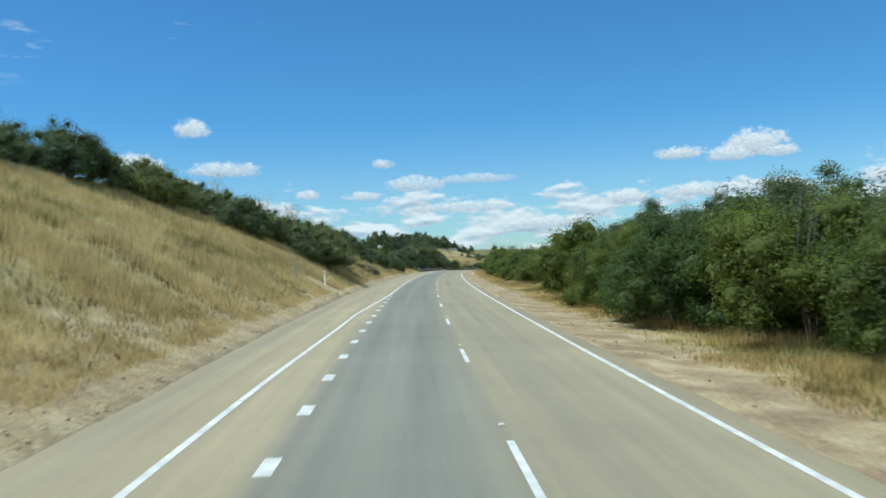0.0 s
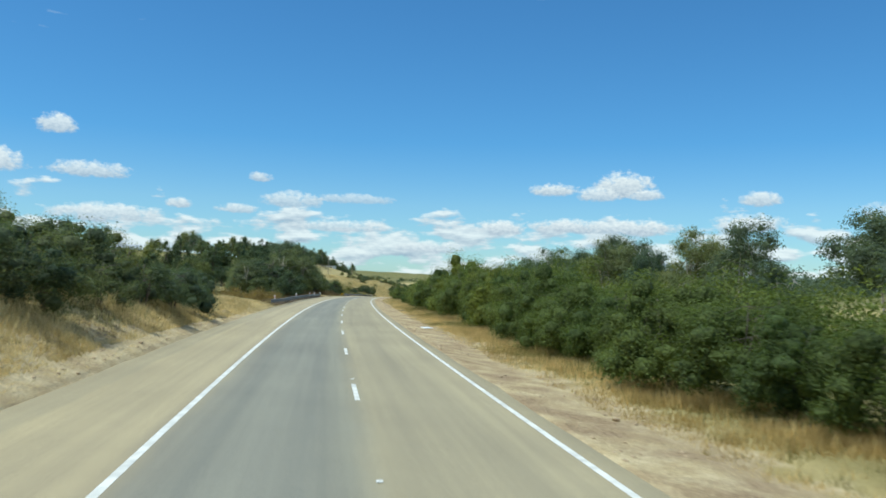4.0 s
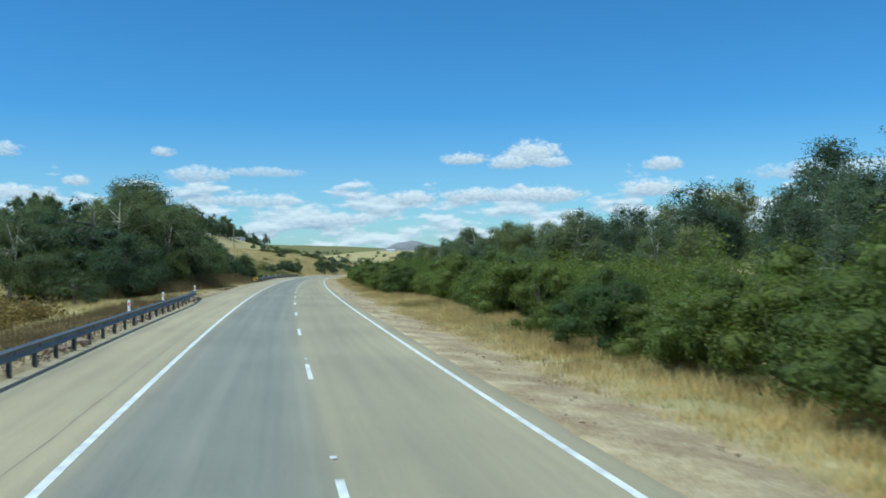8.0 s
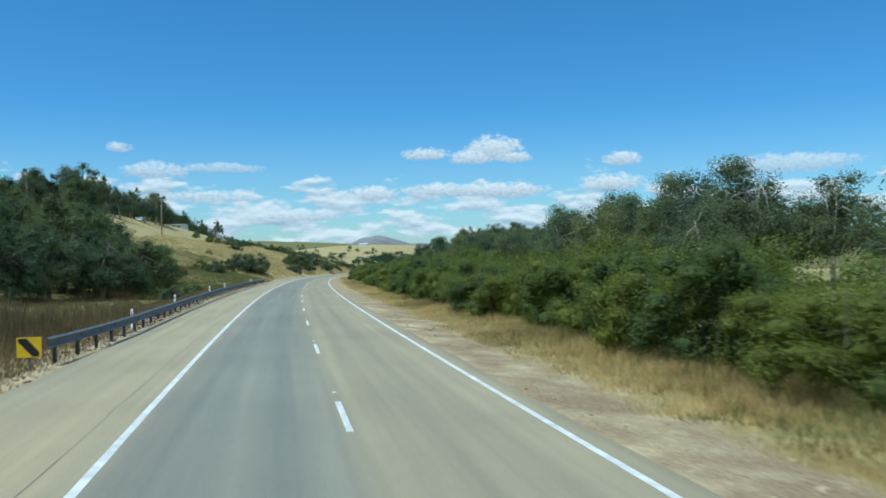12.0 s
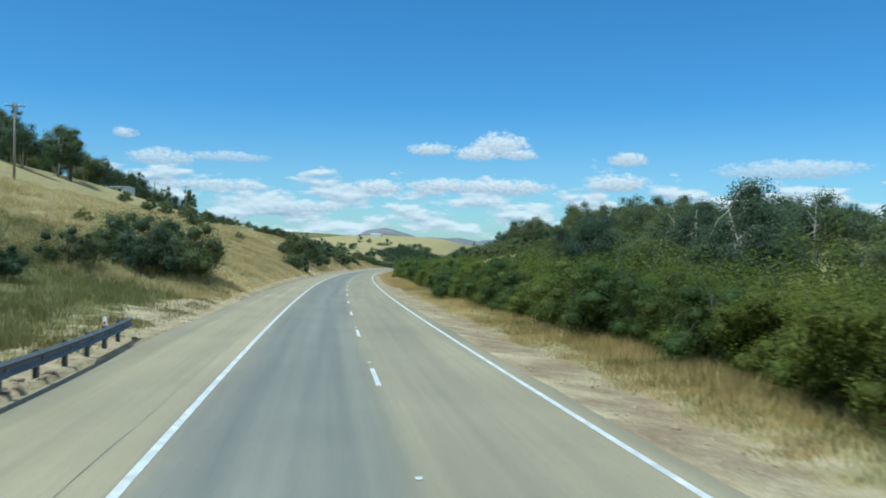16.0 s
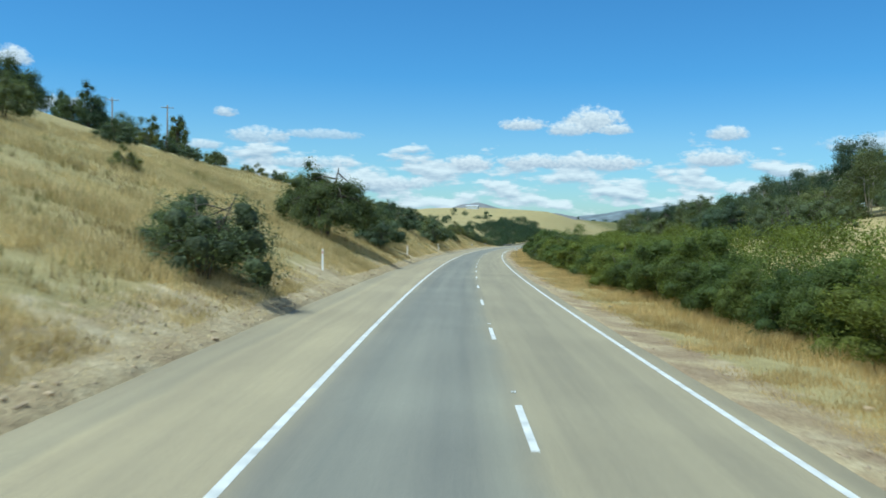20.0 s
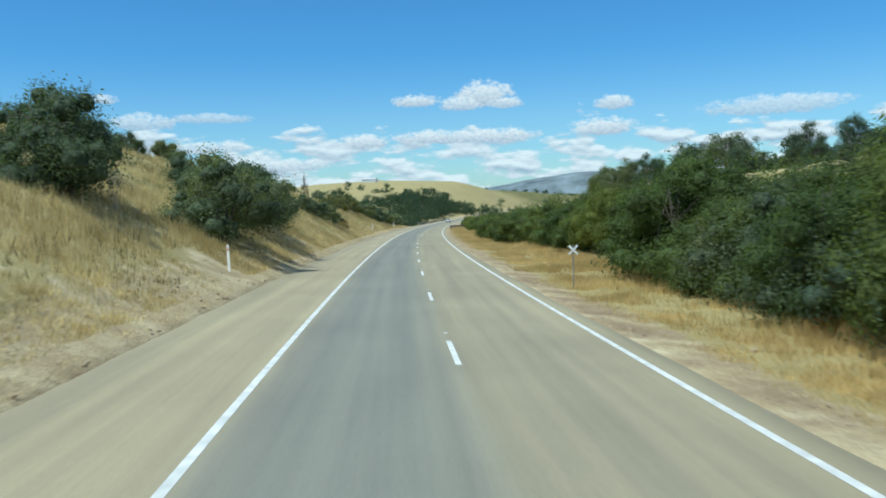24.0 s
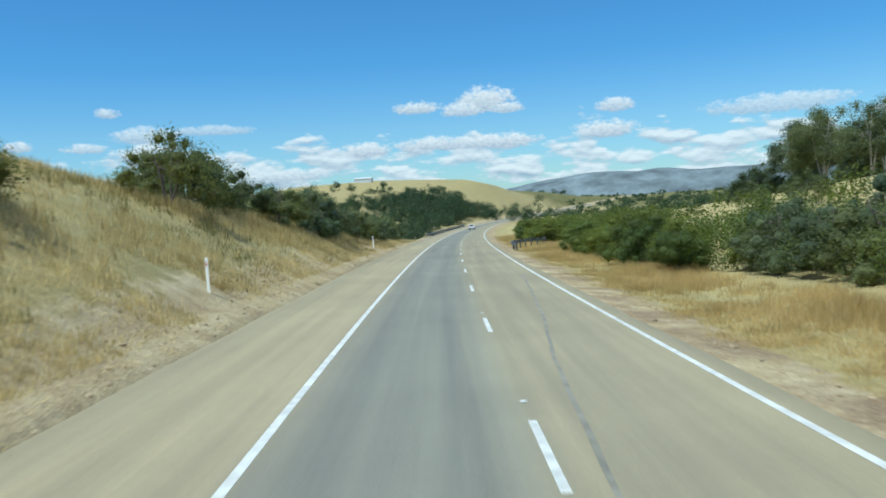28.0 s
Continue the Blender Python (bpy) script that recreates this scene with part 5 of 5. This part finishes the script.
def car(s, o):
    root = tagged(new("car"), "white hatchback seen from behind on the road", "car")
    bm = bmesh.new()
    prof = [(-2.1, .35), (-2.15, .75), (-2.05, .95), (-1.6, 1.42), (0.2, 1.46), (0.95, 1.0), (1.9, .85), (2.1, .6), (2.05, .35)]
    rings = []
    for x, k in ((-.86, .96), (-.80, 1), (.80, 1), (.86, .96)):
        rings.append([bm.verts.new((x * (0.84 if z > 1.1 else 1.0), y * k, z)) for y, z in prof])
    for a, b in zip(rings, rings[1:]):
        for i in range(len(prof)):
            j = (i + 1) % len(prof)
            bm.faces.new((a[i], a[j], b[j], b[i]))
    bm.faces.new(rings[0][::-1])
    bm.faces.new(rings[-1])
    bmesh.ops.recalc_face_normals(bm, faces=bm.faces)
    part("body", bm, M_CARPAINT, root)
    bm = bmesh.new()
    v = [bm.verts.new(p) for p in ((-.62, -2.02, 1.0), (.62, -2.02, 1.0), (.55, -1.68, 1.38), (-.55, -1.68, 1.38))]
    bm.faces.new(v)
    r = bmesh.ops.extrude_face_region(bm, geom=bm.faces[:])
    bmesh.ops.translate(bm, vec=(0, -0.03, 0.02), verts=[g for g in r["geom"] if isinstance(g, bmesh.types.BMVert)])
    part("rear_window", bm, M_GLASS, root)
    for x in (-.7, .7):
        bm = bmesh.new()
        box(bm, (.22, .06, .28), (x, -2.12, .82), 0.01)
        part("tail_light", bm, M_RED, root, "red tail light")
    bm = bmesh.new()
    box(bm, (1.6, .16, .22), (0, -2.12, .46), 0.03)
    part("bumper", bm, M_BLACK, root)
    bm = bmesh.new()
    box(bm, (.46, .02, .12), (0, -2.17, .70), 0.004)
    part("number_plate", bm, M_WHITE, root, "plain pale plate")
    for x in (-.93, .93):
        bm = bmesh.new()
        box(bm, (.16, .10, .12), (x, .62, 1.0), 0.02)
        part("mirror", bm, M_BLACK, root)
        bm = bmesh.new()
        sx = 0.735 * (1 if x > 0 else -1)
        box(bm, (.03, 1.5, .30), (sx, -.55, 1.20), 0.01)
        bmesh.ops.rotate(bm, cent=(sx, 0, 1.2), matrix=Matrix.Rotation(radians(-18 if x > 0 else 18), 3, "Y"), verts=bm.verts)
        part("side_window", bm, M_GLASS, root)
    for x in (-.74, .74):
        for y in (-1.3, 1.3):
            v, f = tube([(x - .1, y, .32), (x - .09, y, .32), (x + .09, y, .32), (x + .1, y, .32)], [.26, .32, .32, .26], 16)
            ob = new("wheel", mesh_from("wheel", [tuple(p) for p in v], f, M_RUBBER))
            ob.parent = root
            v, f = tube([(x - .105, y, .32), (x + .105, y, .32)], [.18, .18], 12)
            rim = new("rim", mesh_from("rim", [tuple(p) for p in v], f, M_STEEL))
            rim.parent = ob
    x, y, z, hd = (float(q) for q in line(s))
    root.matrix_basis = Matrix.Translation((x + o * math.cos(hd), y + o * math.sin(hd), z - o * BANK + 0.005)) @ Matrix.Rotation(hd, 4, "Z")


car(1018, -0.9)


# ================= grass =================
def tufts(name, label, spots, mat, seed, blades=8, height=0.5, width=0.02, lean=0.6):
    """Thin bent blades in clumps, one face each."""
    r = np.random.default_rng(seed)
    P = np.array(spots)
    n = len(P) * blades
    base = np.repeat(P[:, :3], blades, 0)
    hs = np.repeat(P[:, 3], blades) * height * r.uniform(0.4, 1.25, n)
    base[:, :2] += r.normal(0, 0.17, (n, 2))
    base[:, 2] -= 0.05
    a = r.uniform(0, 6.28, n)
    ln = r.uniform(0.05, lean, n) * hs
    b = r.uniform(0, 6.28, n)
    side = np.stack([np.cos(b), np.sin(b), np.zeros(n)], 1) * (width * r.uniform(0.6, 1.4, n))[:, None]
    tip = base + np.stack([np.cos(a) * ln, np.sin(a) * ln, hs], 1)
    v = np.stack([base - side, base + side, tip], 1).reshape(-1, 3)
    tagged(new(name, mesh_from(name, v, np.arange(n * 3).reshape(-1, 3), mat)), label, "grass", kind="stuff")


def scatter(count, s0, s1, o0, o1, seed, power=1.6, grain=0.25, keep=0.42):
    """Spots on the ground between two offsets, thinned in patches; a fourth number gives the height there."""
    r = random.Random(seed)
    spots = []
    edge = abs(o0)
    while len(spots) < count:
        s = r.uniform(s0, s1)
        o = o0 + (o1 - o0) * r.random() ** power
        if -10.2 < o < -6 and any(-4.0 < s - q < 1.0 for q in (63, 607, 660, 713, 819, 872)):
            continue
        n = 0.5 + 0.5 * noise.noise((s * grain, o * grain, seed * 0.37))
        if n < keep and r.random() < 0.75:
            continue
        p = place(s, o)
        toe = min(max((abs(o) - edge) / 3.0, 0.0), 1.0)
        spots.append((p.x, p.y, p.z, (0.30 + 0.70 * toe) * (0.45 + 0.85 * n)))
    return spots


tufts("bank_grass", "tall dry straw-coloured grass on the roadside bank", scatter(36000, -5, 178, -7.9, -29, 3, 1.7), M_STRAW, 1, 14, 0.62, 0.012)
tufts("bank_grass", "tall dry straw-coloured grass on the roadside bank", scatter(70000, 495, 930, -7.9, -40, 4, 1.8), M_STRAW, 2, 14, 0.60, 0.012)
tufts("flat_grass", "dry straw-coloured grass on low ground behind rails", scatter(13000, 178, 300, -7.6, -36, 35), M_STRAW, 34, 12, 0.45, 0.013)
tufts("flat_grass", "dead brown grass on low ground behind rails", scatter(14000, 296, 448, -7.6, -34, 25), M_BROWNGRASS, 33, 12, 0.55, 0.013)
tufts("flat_grass", "green and dry grass on low ground behind rails", scatter(8000, 178, 495, -7.6, -34, 5), M_STRAW2, 3, 12, 0.5, 0.013)
tufts("verge_grass", "dry yellow grass along the road verge", scatter(60000, -5, 940, 6.2, 11.5, 6, 0.8, 0.3, 0.42), M_GOLD, 4, 14, 0.50, 0.011)
tufts("verge_grass", "short dry yellow grass close to the road edge", scatter(15000, 545, 940, 4.9, 7.4, 26, 0.8, 0.3, 0.42), M_GOLD, 44, 14, 0.36, 0.010)
tufts("verge_grass", "short dry yellow grass close to the road edge", scatter(7000, 235, 560, 5.6, 7.4, 27, 0.8, 0.3, 0.45), M_STRAW, 45, 14, 0.34, 0.010)
tufts("verge_grass", "thin green grass along the road verge", scatter(11000, -5, 560, 6.4, 10.5, 7, 0.8, 0.12, 0.6), M_STRAW2, 5, 12, 0.45, 0.012)


# ================= loose ground and road marks =================
M_DEADGRASS = grass_material("dead_brown_grass", (0.10, 0.075, 0.04), (0.34, 0.25, 0.13))
M_CLOD = plain("dry_soil_clod", (0.42, 0.32, 0.20), 0.95, 0, 0.35, 2.0, 0.6)
M_HEAP = plain("pale_heaped_soil", (0.58, 0.47, 0.28), 0.95, 0, 0.3, 4.0, 0.7)
M_SKID = plain("tyre_mark", (0.265, 0.24, 0.185), 0.8, 0, 0.3, 1.5, 0.2)


def lumps(name, label, count, s0, s1, o0, o1, size, mat, seed, power=1.0):
    """Rough soil clods and stones half sunk in the ground, joined."""
    bm = bmesh.new()
    bmesh.ops.create_icosphere(bm, subdivisions=1, radius=1.0)
    V = np.array([v.co[:] for v in bm.verts])
    F = np.array([[v.index for v in f.verts] for f in bm.faces])
    bm.free()
    r = np.random.default_rng(seed)
    vs, fs = [], []
    for k in range(count):
        s, o = r.uniform(s0, s1), o0 + (o1 - o0) * r.random() ** power
        if 0.5 + 0.5 * noise.noise((s * 0.2, o * 0.6, seed)) < 0.42:
            continue
        d = size * r.uniform(0.35, 1.0) * (2.0 if r.random() < 0.05 else 1.0)
        p = np.array(place(s, o))
        q = V * (1 + r.uniform(-0.32, 0.32, (len(V), 1))) * np.array([d, d * r.uniform(.7, 1.2), d * 0.6])
        a = r.uniform(0, 6.28)
        rot = np.array([[math.cos(a), -math.sin(a), 0], [math.sin(a), math.cos(a), 0], [0, 0, 1]])
        fs += (F + len(V) * (len(vs))).tolist()
        vs.append(q @ rot.T + p + np.array([0, 0, d * 0.15]))
    tagged(new(name, mesh_from(name, np.concatenate(vs).tolist(), fs, mat)), label, "soil", kind="stuff")


lumps("soil_clods", "dry brown soil clods along the bank's foot", 5000, -5, 900, -7.05, -9.4, 0.075, M_CLOD, 11, 1.6)
lumps("soil_clods", "reddish-brown soil clods on the road verge", 6000, -5, 940, 4.3, 7.2, 0.06, M_CLOD, 12, 1.3)


def wide_mark(points, half):
    ks = [p[0] for p in points]
    mid = lambda s: float(np.interp(s, ks, [p[1] for p in points]))
    ob = new("skid_mark", mesh_from("skid_mark", *strip(ks[0], ks[-1], lambda s: mid(s) - half, lambda s: mid(s) + half, 1.0, 0.007, 0, 0.04), M_SKID))
    ob.parent = bpy.data.objects["road"]


M_JOINT = plain("worn_seal_joint", (0.25, 0.215, 0.15), 0.9, 0, 0.35, 1.2, 0.3)
for s0 in range(180, 540, 60):
    joint = new("seal_joint", mesh_from("seal_joint", *strip(s0, s0 + 60, lambda s: -4.21 - 0.012 * (1 + noise.noise((s * 0.2, 0.4, 9.1))), -4.20, 1.5, 0.003, 0, 0.05), M_JOINT))
    joint.parent = bpy.data.objects["road"]
wide_mark([(791, 0.0), (798, 0.3), (809, 1.0), (815, 1.6), (822, 2.1), (834, 2.8)], 0.045)
mark = new("paint_mark", mesh_from("paint_mark", *strip(303.95, 304.07, -6.34, -5.78, 0.12, 0.004), M_LINE))
mark.parent = bpy.data.objects["road"]


def flat_board(s, o):
    bm = bmesh.new()
    box(bm, (0.62, 0.85, 0.03), (0, 0, 0.06), 0.006)
    ob = part("fallen_board", bm, M_WHITE)
    tagged(ob, "pale flat board lying on the dirt verge", "board")
    ob.matrix_basis = along_pose(s, o, 0.02, 0.35, 1.0, 0.04)


flat_board(165.2, 5.8)
tufts("dead_grass", "dead brown grass along the guard rail", scatter(5000, 190, 286, -7.1, -11.0, 15, 1.2), M_DEADGRASS, 6, 8, 0.5, 0.016)
tufts("dead_grass", "dead brown grass along the guard rail", scatter(5000, 350, 440, -7.3, -12.0, 16, 1.2), M_DEADGRASS, 7, 8, 0.5, 0.016)
tufts("brown_reeds", "tall dead brown reeds below the road", scatter(2200, 296, 384, -9.2, -17.0, 17, 0.8), M_DEADGRASS, 8, 10, 1.9, 0.018, 0.3)
tufts("straw_heap", "pale dry straw heaped before the guard rail", scatter(5200, 171, 199, -7.0, -12.5, 18, 0.9, 0.5, 0.3), M_STRAW, 9, 9, 0.42, 0.02, 1.4)
tufts("green_grass", "lush green grass on the low bank", scatter(9000, 440, 512, -8.0, -32.0, 19, 1.2), M_STRAW2, 10, 12, 0.6, 0.013)
lumps("rail_rubble", "dark stones and clods under the guard rail", 700, 195, 281, -6.92, -7.5, 0.14, M_ROCK, 20)
lumps("straw_heap", "pale dry soil and straw heaped before the guard rail", 3000, 172, 194, -7.3, -11.8, 0.075, M_HEAP, 28)
lumps("rail_rubble", "dark stones and clods under the guard rail", 900, 358, 474, -6.98, -7.6, 0.14, M_ROCK, 21)
tufts("straw_litter", "flattened straw litter along the bank's foot", scatter(7000, -5, 178, -7.2, -9.6, 29, 0.9, 0.6, 0.42), M_STRAW, 46, 10, 0.16, 0.011, 4.0)
tufts("straw_litter", "flattened straw litter along the bank's foot", scatter(13000, 505, 930, -7.2, -9.6, 30, 0.9, 0.6, 0.42), M_STRAW, 47, 10, 0.16, 0.011, 4.0)
tufts("dead_stalks", "brown dead stalks in patches on the bank", scatter(2600, -5, 176, -8.2, -14, 31, 1.2, 0.16, 0.55), M_DEADGRASS, 48, 8, 0.5, 0.014)
tufts("bank_weeds", "greenish weeds in patches on the dry bank", scatter(8000, -5, 176, -8.6, -26, 23, 1.4, 0.09, 0.6), M_STRAW2, 11, 12, 0.5, 0.013)
tufts("bank_weeds", "greenish weeds in patches on the dry bank", scatter(6000, 505, 900, -8.6, -30, 24, 1.5, 0.09, 0.6), M_STRAW2, 12, 12, 0.5, 0.013)
tufts("dead_stalks", "brown dead stalks in patches on the bank", scatter(3000, 505, 900, -8.2, -24, 25, 1.5, 0.12, 0.62), M_DEADGRASS, 13, 7, 0.55, 0.016)
